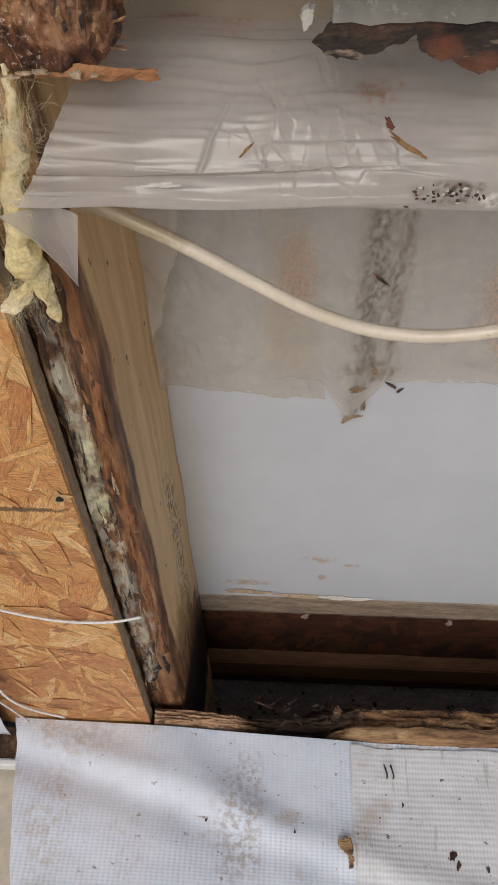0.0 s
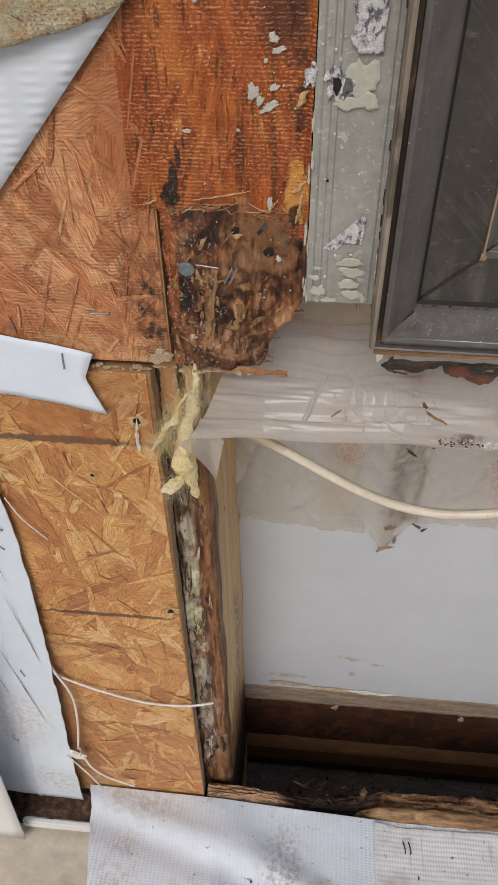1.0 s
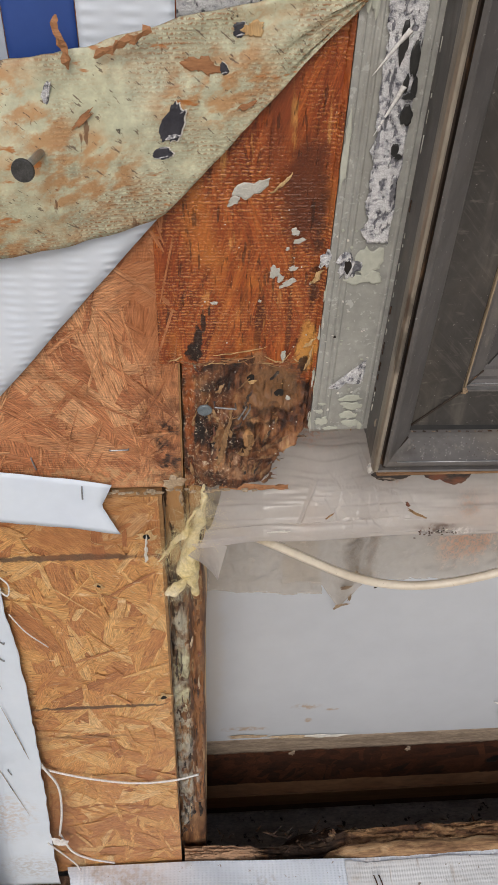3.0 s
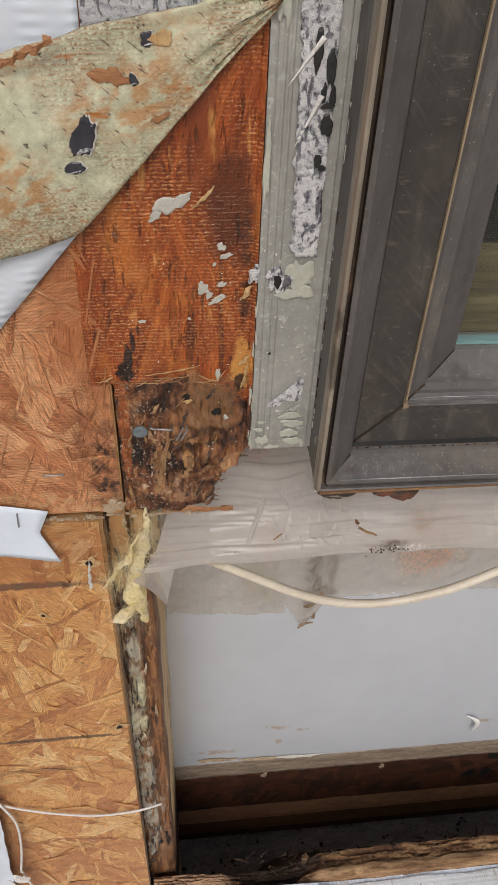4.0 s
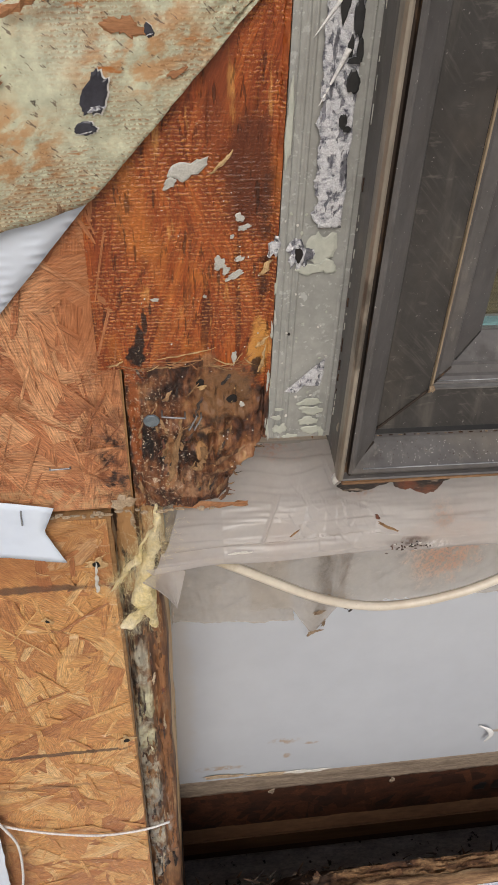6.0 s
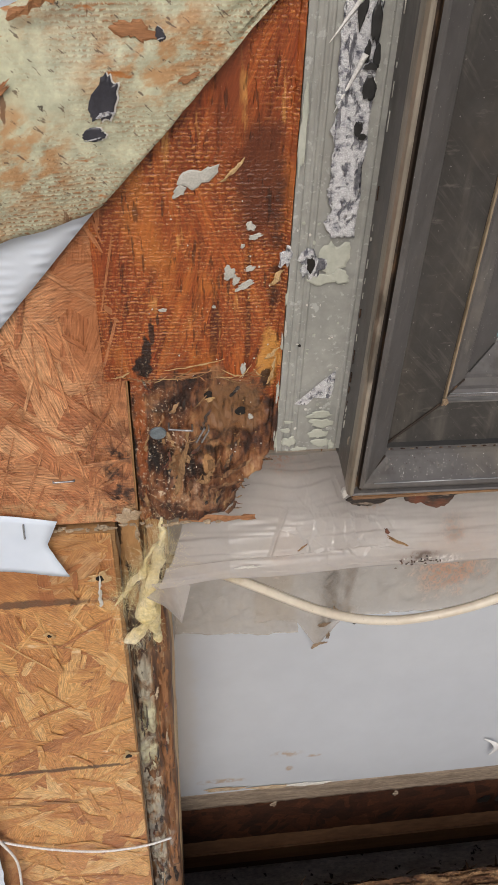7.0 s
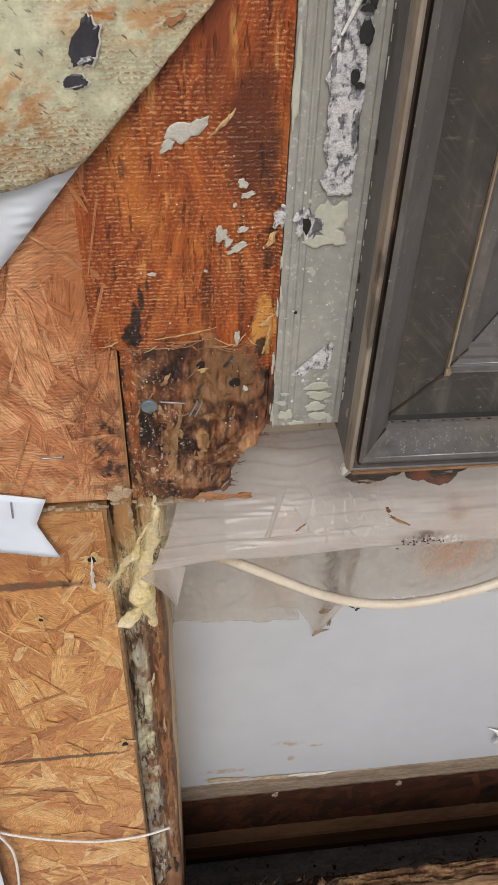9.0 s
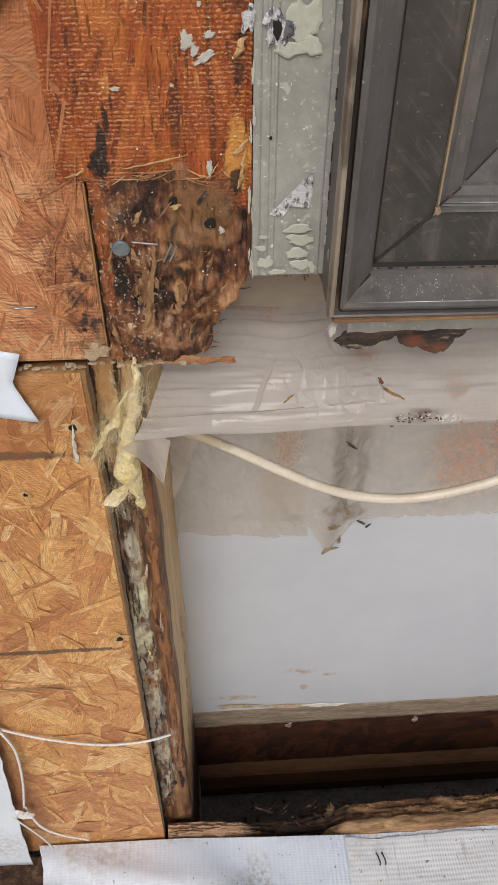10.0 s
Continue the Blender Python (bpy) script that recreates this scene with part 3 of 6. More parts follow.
galv = a.done()
a = Mat("nail_head", [(0.3, (0.16, 0.20, 0.23)), (0.7, (0.28, 0.33, 0.36))], 300, rough=0.45, metal=0.5)
nail_blue = a.done()
a = Mat("nail_dark", [(0.3, (0.05, 0.05, 0.05)), (0.7, (0.12, 0.12, 0.12))], 300, rough=0.4, metal=0.7)
nail_dark = a.done()
a = Mat("thread", [(0.3, (0.75, 0.74, 0.72)), (0.7, (0.85, 0.84, 0.82))], 100, rough=0.6)
thread_m = a.done()
a = Mat("hole_black", [(0.3, (0.006, 0.005, 0.004)), (0.7, (0.02, 0.015, 0.012))], 100, rough=0.9)
hole_black = a.done()
a = Mat("splinter", [(0.3, (0.45, 0.27, 0.11)), (0.7, (0.66, 0.46, 0.24))], 150, (2, 2, 0.3), rough=0.8, grain=0.3)
splinter_m = a.done()
a = Mat("splinter_dim", [(0.3, (0.17, 0.085, 0.035)), (0.7, (0.42, 0.25, 0.12))], 200, (2, 2, 0.4), rough=0.85, grain=0.4)
splinter_dim = a.done()
a = Mat("splinter_lip", [(0.35, (0.16, 0.08, 0.04)), (0.5, (0.40, 0.24, 0.12)), (0.7, (0.60, 0.42, 0.24))], 60, (0.2, 2, 2), rough=0.85, grain=0.4, bump=0.6, depth=0.002)
splinter_lip = a.done()
a = Mat("splinter_red", [(0.3, (0.28, 0.12, 0.05)), (0.7, (0.45, 0.22, 0.10))], 150, (0.3, 2, 2), rough=0.8, grain=0.3)
splinter_red = a.done()
film_pale = film("film_pale", (0.78, 0.73, 0.66), 0.45, 0.2, dirt=0.1, crease=0.4)
a = Mat("sill_beige", [(0.3, (0.36, 0.30, 0.23)), (0.7, (0.50, 0.43, 0.35))], 14, (0.5, 1, 1), rough=0.5, grain=0.1, bump=0.3)
a.spots((0.24, 0.10, 0.05), 40, 0.60, 0.72, (0.6, 1, 1.4), 0.7)
sill_beige = a.done()
a = Mat("sill_brown", [(0.3, (0.10, 0.055, 0.03)), (0.7, (0.17, 0.10, 0.06))], 25, (0.6, 1, 1), rough=0.8, grain=0.3)
sill_brown = a.done()
a = Mat("sill_rust", [(0.3, (0.15, 0.075, 0.035)), (0.7, (0.30, 0.17, 0.085))], 60, (0.4, 1, 1), rough=0.8, grain=0.4)
a.spots((0.60, 0.50, 0.38), 500, 0.64, 0.70, (1, 1, 1), 0.7)
sill_rust = a.done()
a = Mat("patio", [(0.3, (0.52, 0.46, 0.37)), (0.7, (0.68, 0.62, 0.52))], 9, rough=0.9, grain=0.2, bump=0.5, depth=0.003)
a.spots((0.6, 0.55, 0.47), 22, 0.55, 0.7, (1, 3, 1), 0.6)
patio_m = a.done()
a = Mat("white_vinyl", [(0.3, (0.76, 0.77, 0.77)), (0.7, (0.80, 0.80, 0.80))], 8, rough=0.4, grain=0.02, bump=0.05)
vinyl = a.done()
a = Mat("old_timber", [(0.35, (0.03, 0.022, 0.012)), (0.5, (0.10, 0.08, 0.04)), (0.7, (0.22, 0.18, 0.09))], 22, (0.25, 4, 2), rough=0.5, grain=0.4)
timber = a.done()
# teal reflection along the pane's lower edge, given as a colour
a = Mat("reflection_teal", [(0.3, (0.10, 0.20, 0.22)), (0.7, (0.22, 0.36, 0.38))], 60, (0.2, 1, 3), rough=0.3)
teal_reflection = a.done()
# near-black paint stands in for the lack of light indoors
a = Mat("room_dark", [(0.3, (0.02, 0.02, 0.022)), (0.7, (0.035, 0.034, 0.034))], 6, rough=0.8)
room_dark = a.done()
a = Mat("film_edge", [(0.3, (0.78, 0.77, 0.76)), (0.7, (0.86, 0.86, 0.85))], 60, rough=0.25, grain=0.05)
film_edge = a.done()
film_front = film("film_front", (0.77, 0.725, 0.69), 0.42, 0.2, dirt=0.12, crease=0.12, stains=[((0.064, 0.0, 0.908), (0.016, 0.03, 0.0045), (0.10, 0.05, 0.035)), ((0.080, 0.0, 0.906), (0.010, 0.03, 0.003), (0.8, 0.78, 0.75)), ((0.036, 0.01, 0.934), (0.013, 0.03, 0.004), (0.25, 0.11, 0.04)), ((0.085, 0.0, 0.922), (0.007, 0.03, 0.006), (0.36, 0.24, 0.17)), ((-0.02, 0.05, 0.95), (0.03, 0.05, 0.006), (0.30, 0.12, 0.06)), ((0.2, 0.01, 0.92), (0.05, 0.04, 0.02), (0.66, 0.46, 0.38))])
film_back = film("film_back", (0.70, 0.63, 0.54), 0.5, 0.25, dirt=0.3, crease=0.6, stains=[((0.058, 0.145, 0.75), (0.010, 0.03, 0.12), (0.13, 0.10, 0.08)), ((0.075, 0.145, 0.76), (0.006, 0.03, 0.10), (0.2, 0.15, 0.12)), ((0.170, 0.145, 0.74), (0.035, 0.03, 0.05), (0.62, 0.30, 0.17)), ((0.01, 0.145, 0.76), (0.012, 0.03, 0.03), (0.55, 0.36, 0.25)), ((0.065, 0.145, 0.67), (0.02, 0.03, 0.012), (0.2, 0.15, 0.1))])
a = Mat("window_glass", [(0.3, (0.9, 0.95, 0.93)), (0.7, (0.92, 0.96, 0.95))], 5, rough=0.02, grain=0.0, bump=0.0)
a.bsdf.inputs["Transmission Weight"].default_value = 1.0
glass_m = a.done()


# ---- builders ----
def mesh(name, verts, faces, material, parent=None, smooth=False, uvs=None):
    me = bpy.data.meshes.new(name)
    me.from_pydata([tuple(v) for v in verts], [], faces)
    if uvs is not None:
        layer = me.uv_layers.new(name="UVMap")
        for loop in me.loops:
            layer.data[loop.index].uv = uvs[loop.vertex_index]
    me.materials.append(material)
    if smooth:
        me.shade_smooth()
    me.update()
    ob = new(name, me)
    ob.parent = parent
    return ob


def thing(name, label, category, kind="", group="", at=(0, 0, 0)):
    """An Empty that holds the parts of a thing."""
    ob = new(name)
    ob.empty_display_size = 0.01
    return tagged(ob, label, category, group, kind)


def sheet(name, f, nu, nv, material, parent=None, thick=0.0, way=(0, 1, 0), smooth=True, close=False):
    """A skin f(u, v) with u and v from 0 to 1; thick gives it a back and rims."""
    front = [Vector(f(i / nu, j / nv)) for j in range(nv + 1) for i in range(nu + 1)]
    faces = [(j * (nu + 1) + i, j * (nu + 1) + i + 1, (j + 1) * (nu + 1) + i + 1, (j + 1) * (nu + 1) + i) for j in range(nv) for i in range(nu)]
    verts = front
    if thick:
        n, off = len(front), Vector(way) * thick
        verts = front + [p + off for p in front]
        faces += [tuple(k + n for k in reversed(q)) for q in faces]
        rim = [i for i in range(nu + 1)] + [j * (nu + 1) + nu for j in range(1, nv + 1)] + [nv * (nu + 1) + i for i in range(nu - 1, -1, -1)] + [j * (nu + 1) for j in range(nv - 1, 0, -1)]
        faces += [(b, a, a + n, b + n) for a, b in zip(rim, rim[1:] + rim[:1])]
    return mesh(name, verts, faces, material, parent, smooth)


def box(name, lo, hi, material, parent=None, bevel=0.001):
    bm = bmesh.new()
    bmesh.ops.create_cube(bm, size=1)
    for v in bm.verts:
        v.co = [(l + h) / 2 + c * (h - l) for c, l, h in zip(v.co, lo, hi)]
    if bevel:
        bmesh.ops.bevel(bm, geom=bm.edges[:], offset=bevel, segments=2, affect='EDGES')
    me = bpy.data.meshes.new(name)
    bm.to_mesh(me)
    bm.free()
    me.materials.append(material)
    ob = new(name, me)
    ob.parent = parent
    return ob


def smooth_line(pts, per=8):
    """Catmull-Rom through the points."""
    pts = [Vector(p) for p in pts]
    ext = [2 * pts[0] - pts[1]] + pts + [2 * pts[-1] - pts[-2]]
    out = []
    for a, b, c, d in zip(ext, ext[1:], ext[2:], ext[3:]):
        for k in range(per):
            t = k / per
            out.append(0.5 * (2 * b + (c - a) * t + (2 * a - 5 * b + 4 * c - d) * t * t + (3 * b - a - 3 * c + d) * t ** 3))
    return out + [pts[-1]]


def tube(name, pts, radius, material, parent=None, sides=10, per=8, taper=None, flat=1.0):
    line = smooth_line(pts, per) if per > 1 else [Vector(p) for p in pts]
    verts, faces, n = [], [], len(line)
    for k, p in enumerate(line):
        d = (line[min(k + 1, n - 1)] - line[max(k - 1, 0)]).normalized()
        s = d.cross(Vector((0.0, 1.0, 0.05))).normalized()
        q = s.cross(d).normalized()
        r = radius * (taper(k / (n - 1)) if taper else 1)
        for i in range(sides):
            an = 2 * math.pi * i / sides
            verts.append(p + s * (math.cos(an) * r) + q * (math.sin(an) * r * flat))
    for k in range(n - 1):
        for i in range(sides):
            j = (i + 1) % sides
            faces.append((k * sides + i, k * sides + j, (k + 1) * sides + j, (k + 1) * sides + i))
    faces += [tuple(range(sides - 1, -1, -1)), tuple((n - 1) * sides + i for i in range(sides))]
    return mesh(name, verts, faces, material, parent, True)


def blob(name, cx, cz, rx, rz, y, seed, material, parent=None, n=22, rough=0.35, thick=0.0006, turn=0.0):
    """A ragged flat patch on the wall's face, a little proud of it."""
    rnd = random.Random(seed)
    y -= seed % 17 * 0.00003
    ph = [rnd.uniform(0, 6.28) for _ in range(4)]
    rim = []
    for i in range(n):
        an = 2 * math.pi * i / n
        r = 1 + rough * (math.sin(2 * an + ph[0]) * 0.4 + math.sin(3 * an + ph[1]) * 0.35 + math.sin(5 * an + ph[2]) * 0.3) + rnd.uniform(-rough, rough) * 0.5
        px, pz = math.cos(an) * rx * r, math.sin(an) * rz * r
        rim.append((cx + px * math.cos(turn) - pz * math.sin(turn), cz + px * math.sin(turn) + pz * math.cos(turn)))
    verts = [(x, y - thick * 0.3, z) for x, z in rim] + [(cx + (x - cx) * 0.8, y - thick, cz + (z - cz) * 0.8) for x, z in rim] + [(cx, y - thick, cz)]
    faces = [(i, (i + 1) % n, n + (i + 1) % n, n + i) for i in range(n)] + [(n + i, n + (i + 1) % n, 2 * n) for i in range(n)]
    return mesh(name, verts, faces, material, parent, False)


def fbm(x, y, z, scale, octaves=4):
    return noise.fractal(Vector((x * scale, y * scale, z * scale)), 1.0, 2.0, octaves)


def lerp_table(v, table):
    """Piecewise linear value from (key, value) pairs."""
    if v <= table[0][0]:
        return table[0][1]
    for (a, fa), (b, fb) in zip(table, table[1:]):
        if v <= b:
            return fa + (fb - fa) * (v - a) / (b - a)
    return table[-1][1]


def strands(name, x0, x1, z0, z1, count, material, parent, seed, keep=None, y=0.0, long=(0.03, 0.09), wide=(0.008, 0.03), grain_turn=None, single=None):
    """Wood strands pressed into a board's face, one over the other."""
    rnd = random.Random(seed)
    verts, faces, uvs = [], [], []
    for k in range(count):
        cx, cz = rnd.uniform(x0, x1), rnd.uniform(z0, z1)
        an = rnd.uniform(0, math.pi) if rnd.random() < 0.55 else rnd.gauss(1.45, 0.6)
        if grain_turn is not None:
            an = rnd.gauss(grain_turn, 0.25)
        ln, wd = rnd.uniform(*long), rnd.uniform(*wide)
        if k < count * 0.35:
            ln, wd = ln * 1.3, wd * 1.5
        if keep and not keep(cx, cz):
            continue
        top = y - 0.0001 - 0.0009 * k / count
        ring = []
        n = 5
        for side in (1, -1):
            for i in range(n + 1):
                s = (i / n - 0.5) * side
                w = wd / 2 * side * (1 + rnd.uniform(-0.12, 0.12))
                if i in (0, n):
                    w *= rnd.uniform(0.1, 1.0)
                ring.append((s * ln, w))
        base = len(verts)
        tilt = rnd.uniform(-0.035, 0.035)
        for px, pz in ring:
            x = min(max(cx + px * math.cos(an) - pz * math.sin(an), x0), x1)
            z = min(max(cz + px * math.sin(an) + pz * math.cos(an), z0), z1)
            verts.append((x, top + tilt * pz, z))
            uvs.append((px + k * 0.37, pz + k * 0.11))
        if single is not None and cz > single:
            mesh(name, verts[base:], [tuple(range(len(ring) - 1, -1, -1))], material, parent, False, uvs[base:])
            del verts[base:], uvs[base:]
            continue
        faces.append(tuple(range(base + len(ring) - 1, base - 1, -1)))
    if not faces:
        return None
    ob = mesh("strand_rest" if single is not None else name, verts, faces, material, parent, False, uvs)
    return tagged(ob, kind="stuff")


# ---- setting ----
ground = sheet("ground", lambda u, v: ((u - 0.5) * 400, -0.03 - v * 300 if v else -0.03, 0.262), 4, 4, patio_m, smooth=False)
tagged(ground, "dusty beige concrete slab outside the wall", "ground", kind="structure")

# lower and upper sheathing
lower = thing("sheathing_panel", "tan strand board sheathing with grey water lines", "sheathing", kind="structure")
lx = lambda z: -0.119 - 0.003 * (0.95 - z) / 0.6 + 0.0012 * fbm(z, 3.1, 0, 60)
sheet("board", lambda u, v: (-1.2 + (lx(0.31 + v * 0.639) + 1.2) * u, 0.0, 0.31 + v * 0.639), 30, 60, osb_core, lower, 0.0112)
sheet("cut_edge", lambda u, v: (lx(0.31 + v * 0.639) + 0.0005 + 0.0006 * fbm(u, v * 20, 0, 9), 0.0112 * u, 0.31 + v * 0.639), 4, 120, osb_edge, lower)
strands("strand", -0.36, -0.1215, 0.312, 0.948, 560, osb_strand, lower, 3, long=(0.03, 0.11), wide=(0.01, 0.042), single=0.62)
strands("strand", -0.36, -0.1215, 0.336, 0.948, 300, osb_strand, lower, 33, y=-0.001, long=(0.008, 0.045), wide=(0.0008, 0.006))
upper = thing("sheathing_panel", "reddish-brown strand board sheathing, rotted black at its lower corner", "sheathing", kind="structure")
box("board", (-1.2, 0.0, 0.956), (-0.1055, 0.0112, 2.4), osb_core, upper, 0)
strands("strand", -0.36, -0.1065, 0.957, 1.30, 330, osb_strand_red, upper, 8, long=(0.04, 0.12), wide=(0.012, 0.045), single=0.0)


def corner(u, v):
    z = 0.953 + v * 0.36
    xr = lerp_table(z, [(0.953, -0.062), (0.962, -0.053), (0.975, -0.0495), (0.985, -0.045), (0.994, -0.036), (1.004, -0.0335), (1.3, -0.0335)])
    xr += 0.0018 * fbm(z, 1.7, 0, 120) * (1.6 if z < 1.0 else 0.6)
    xl = (-0.1046 if z < 1.05 else -0.1056) + (0.0006 * fbm(z, 5, 0, 80) if z < 1.05 else 0)
    x = xl + (xr - xl) * u
    rotten = max(0.0, min(1.0, (1.052 - z) / 0.02 + 0.6 * fbm(x, 0, z, 60)))
    y = -0.0004 + rotten * (0.0012 + 0.0045 * (0.75 * fbm(x * 1.2 + z * 0.2, 0.3, z * 0.8, 85, 8) + 0.3 * fbm(x * 2.5, 0.8, z * 0.6, 140, 4))) + 0.00025 * fbm(x, 2, z, 90)
    if z < 0.99:
        y += 0.004 * max(0, u - 0.75) * 4 * (0.99 - z) / 0.04
    return x, y, z


sheet("corner_piece", corner, 90, 300, osb_stained, upper, 0.0105)
strands("strand", -0.116, -0.0345, 1.0505, 1.30, 155, osb_stained_strand, upper, 12, y=-0.0008, wide=(0.006, 0.02), grain_turn=1.45, single=0.0)
strands("strand", -0.36, -0.1065, 0.957, 1.20, 260, osb_strand_red, upper, 31, y=-0.0012, long=(0.010, 0.05), wide=(0.0006, 0.003))

sheet("torn_edge", lambda u, v: (-0.0352 + 0.0022 * u + 0.0012 * fbm(v * 30, u, 0, 5) * (1 - u), -0.0022 - 0.0012 * u + 0.0008 * fbm(u, v * 60, 1, 4), 1.004 + 0.3 * v), 4, 200, osb_stained, upper, 0.003)

# studs
stud = thing("stud", "rotted wooden wall stud beside the open cavity", "stud")


def stud_front(u, v):
    z = 0.0 + v * 0.952
    x = -0.126 + 0.0315 * u
    low = max(0.0, min(1.0, (0.93 - z) / 0.1))
    y = 0.013 + low * (0.004 + 0.006 * fbm(x * 1.6, 0.2, z * 0.35, 70, 6) + 0.006 * max(0, u - 0.7) * 3)
    if z < 0.42:
        y += 0.02 * (0.42 - z) / 0.12 * max(0.0, min(1.0, u * 1.4 + fbm(x, 1, z, 60) * 0.4)) if z > 0.30 else 0.02
    split = x + 0.103 + 0.004 * fbm(0.3, 4.4, z, 9, 3)
    y += 0.007 * math.exp(-(split / 0.0014) ** 2) - 0.003 * max(0.0, min(1.0, split / 0.003)) + 0.006 * math.exp(-((x + 0.1225) / 0.0015) ** 2)
    return x + 0.002 * fbm(x, 4, z * 0.5, 80), y + 0.0015 * fbm(x, 9, z, 160, 4), z


sheet("rotted_face", stud_front, 44, 420, rotted_wood, stud, 0.006)
sheet("side_face", lambda u, v: (-0.0905 - 0.003 * (1 - u) ** 6 + 0.0015 * fbm(u * 0.1, v, 3, 14), 0.02 + 0.131 * u, v * 0.953), 20, 80, stud_wood, stud, 0.03, (-1, 0, 0))
box("stud_trimmer", (-0.2, 0.013, 0.0), (-0.1275, 0.15, 0.953), stud_wood)
tagged(bpy.data.objects["stud_trimmer"], "plain wooden stud behind the sheathing", "stud")

# room side of the cavity
drywall = box("wall_back", (-0.4, 0.151, 0.305), (1.3, 0.164, 1.0), drywall_m, bevel=0)
tagged(drywall, "pale grey back of the inner wallboard, scuffed along its foot", "wallboard", kind="structure")
plate = sheet("bottom_plate", lambda u, v: (-0.1 + 1.4 * u, 0.1515 + 0.0012 * fbm(u * 9, v, 0, 8), 0.264 + 0.039 * v + (0.002 * fbm(u * 30, 0, 0, 6) if v in (0, 1) else 0)), 200, 8, plate_edge, None, 0.05)
tagged(plate, "grey-brown weathered bottom plate under the wallboard", "plate")
joist = thing("rim_joist", "dark strand board joist with a tan flange", "joist")
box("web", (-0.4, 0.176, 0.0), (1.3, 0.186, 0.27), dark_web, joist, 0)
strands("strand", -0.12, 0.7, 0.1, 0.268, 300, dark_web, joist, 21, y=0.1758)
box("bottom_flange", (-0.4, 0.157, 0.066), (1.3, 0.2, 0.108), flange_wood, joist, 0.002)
mud = box("sill_plate", (-0.4, 0.10, -0.07), (1.3, 0.22, -0.03), grey_plate, bevel=0.002)
tagged(mud, "grey mouldy sill plate deep in the floor cavity", "plate")
floor_low = box("foundation", (-1.2, -0.02, -0.5), (1.3, 0.3, -0.071), debris_m, bevel=0)
tagged(floor_low, "dark dirty foundation top under the wall", "foundation", kind="structure")


def rim(u, v):
    x = -0.118 + 1.3 * u
    crest = lerp_table(x, [(-0.118, 0.327), (-0.06, 0.322), (-0.02, 0.307), (0.02, 0.297), (0.06, 0.291), (0.09, 0.296), (0.14, 0.301), (0.4, 0.302)])
    crest += 0.0035 * fbm(x, 0.4, 0, 60, 6)
    if v < 0.4:
        k = v / 0.4
        y, z = -0.002 + 0.0025 * fbm(x * 0.5, 1, k * 0.1, 80, 6), crest - 0.06 * (1 - k)
    elif v < 0.7:
        k = (v - 0.4) / 0.3
        y, z = 0.0 + lerp_table(x, [(-0.03, 0.013), (0.03, 0.02), (0.08, 0.032)]) * k, crest + 0.003 * math.sin(k * 3.1) + 0.0022 * fbm(x * 0.4, k * 0.3, 0, 90, 8) + 0.0022 * fbm(x, k * 0.04, 5, 220, 5) - 0.012 * max(0, fbm(x, k * 0.3, 7, 28, 4))
    else:
        k = (v - 0.7) / 0.3
        y, z = lerp_table(x, [(-0.03, 0.013), (0.03, 0.02), (0.08, 0.032)]) + 0.02 * k, crest - 0.12 * k
    return x, y + 0.002 * fbm(x * 0.5, 2, v, 40), z + 0.0015 * fbm(x * 0.5, 3, v * 0.3, 90, 6)


rim_ob = sheet("rotted_rim_board", rim, 700, 60, rim_wood)
tagged(rim_ob, "crumbling rotted wooden rim at the foot of the opening", "rim board")


def heap(u, v):
    x, y = -0.1 + 1.2 * u, 0.03 + 0.075 * v
    return x, y, 0.28 - 2.5 * (y - 0.03) + 0.012 * fbm(x, y, 0, 60, 5) + lerp_table(x, [(-0.1, -0.12), (0.0, -0.08), (0.05, -0.005), (0.1, 0.0), (0.4, 0.0)])


heap_ob = sheet("rot_debris", heap, 300, 24, debris_m)
tagged(heap_ob, "dark crumbled rotten wood debris behind the rim", "debris", kind="stuff")
rough_sill = box("rough_sill", (-0.0895, 0.072, 0.935), (1.3, 0.15, 0.995), sill_beige, bevel=0.002)
tagged(rough_sill, "film-covered beige wooden sill under the window", "sill")

# ---- window ----
window = thing("window_1", "dark bronze metal window with a grey nailing fin", "window", kind="structure")
WX, WZ = 0.95, 1.95
PROFILE = [(0.001, -0.003), (0.0006, -0.012), (0.0002, -0.024), (-0.0006, -0.0295), (-0.0006, -0.0325), (0.0002, -0.0346), (0.0012, -0.0350), (0.0022, -0.0344), (0.0024, -0.0305), (0.0046, -0.0305), (0.0048, -0.0335), (0.0060, -0.0344), (0.0074, -0.0338), (0.0192, -0.0212), (0.0206, -0.0190), (0.0210, -0.0145)]
SASH = [(0.0212, -0.0135), (0.0225, -0.0130), (0.0474, -0.0108)]
BEAD = [(0.0476, -0.0108), (0.0480, -0.0120), (0.0488, -0.0120), (0.0492, -0.0088)]
INNER = [(0.0494, -0.0088), (0.0512, -0.0078), (0.0530, -0.0062), (0.0535, -0.0040), (0.0605, -0.0025), (0.0618, -0.0002), (0.0632, 0.001), (0.079, 0.0125), (0.079, 0.03)]
# the bottom rail is slimmer than the jambs
SLIM = [(-0.001, -0.0014), (0.0, -0.001), (0.0024, 0.0006), (0.0046, 0.0018), (0.006, 0.0040), (0.0074, 0.0062), (0.0206, 0.0135), (0.0225, 0.0146), (0.0476, 0.0370), (0.0492, 0.0386), (0.0535, 0.0415), (0.0632, 0.0465), (0.079, 0.0560)]


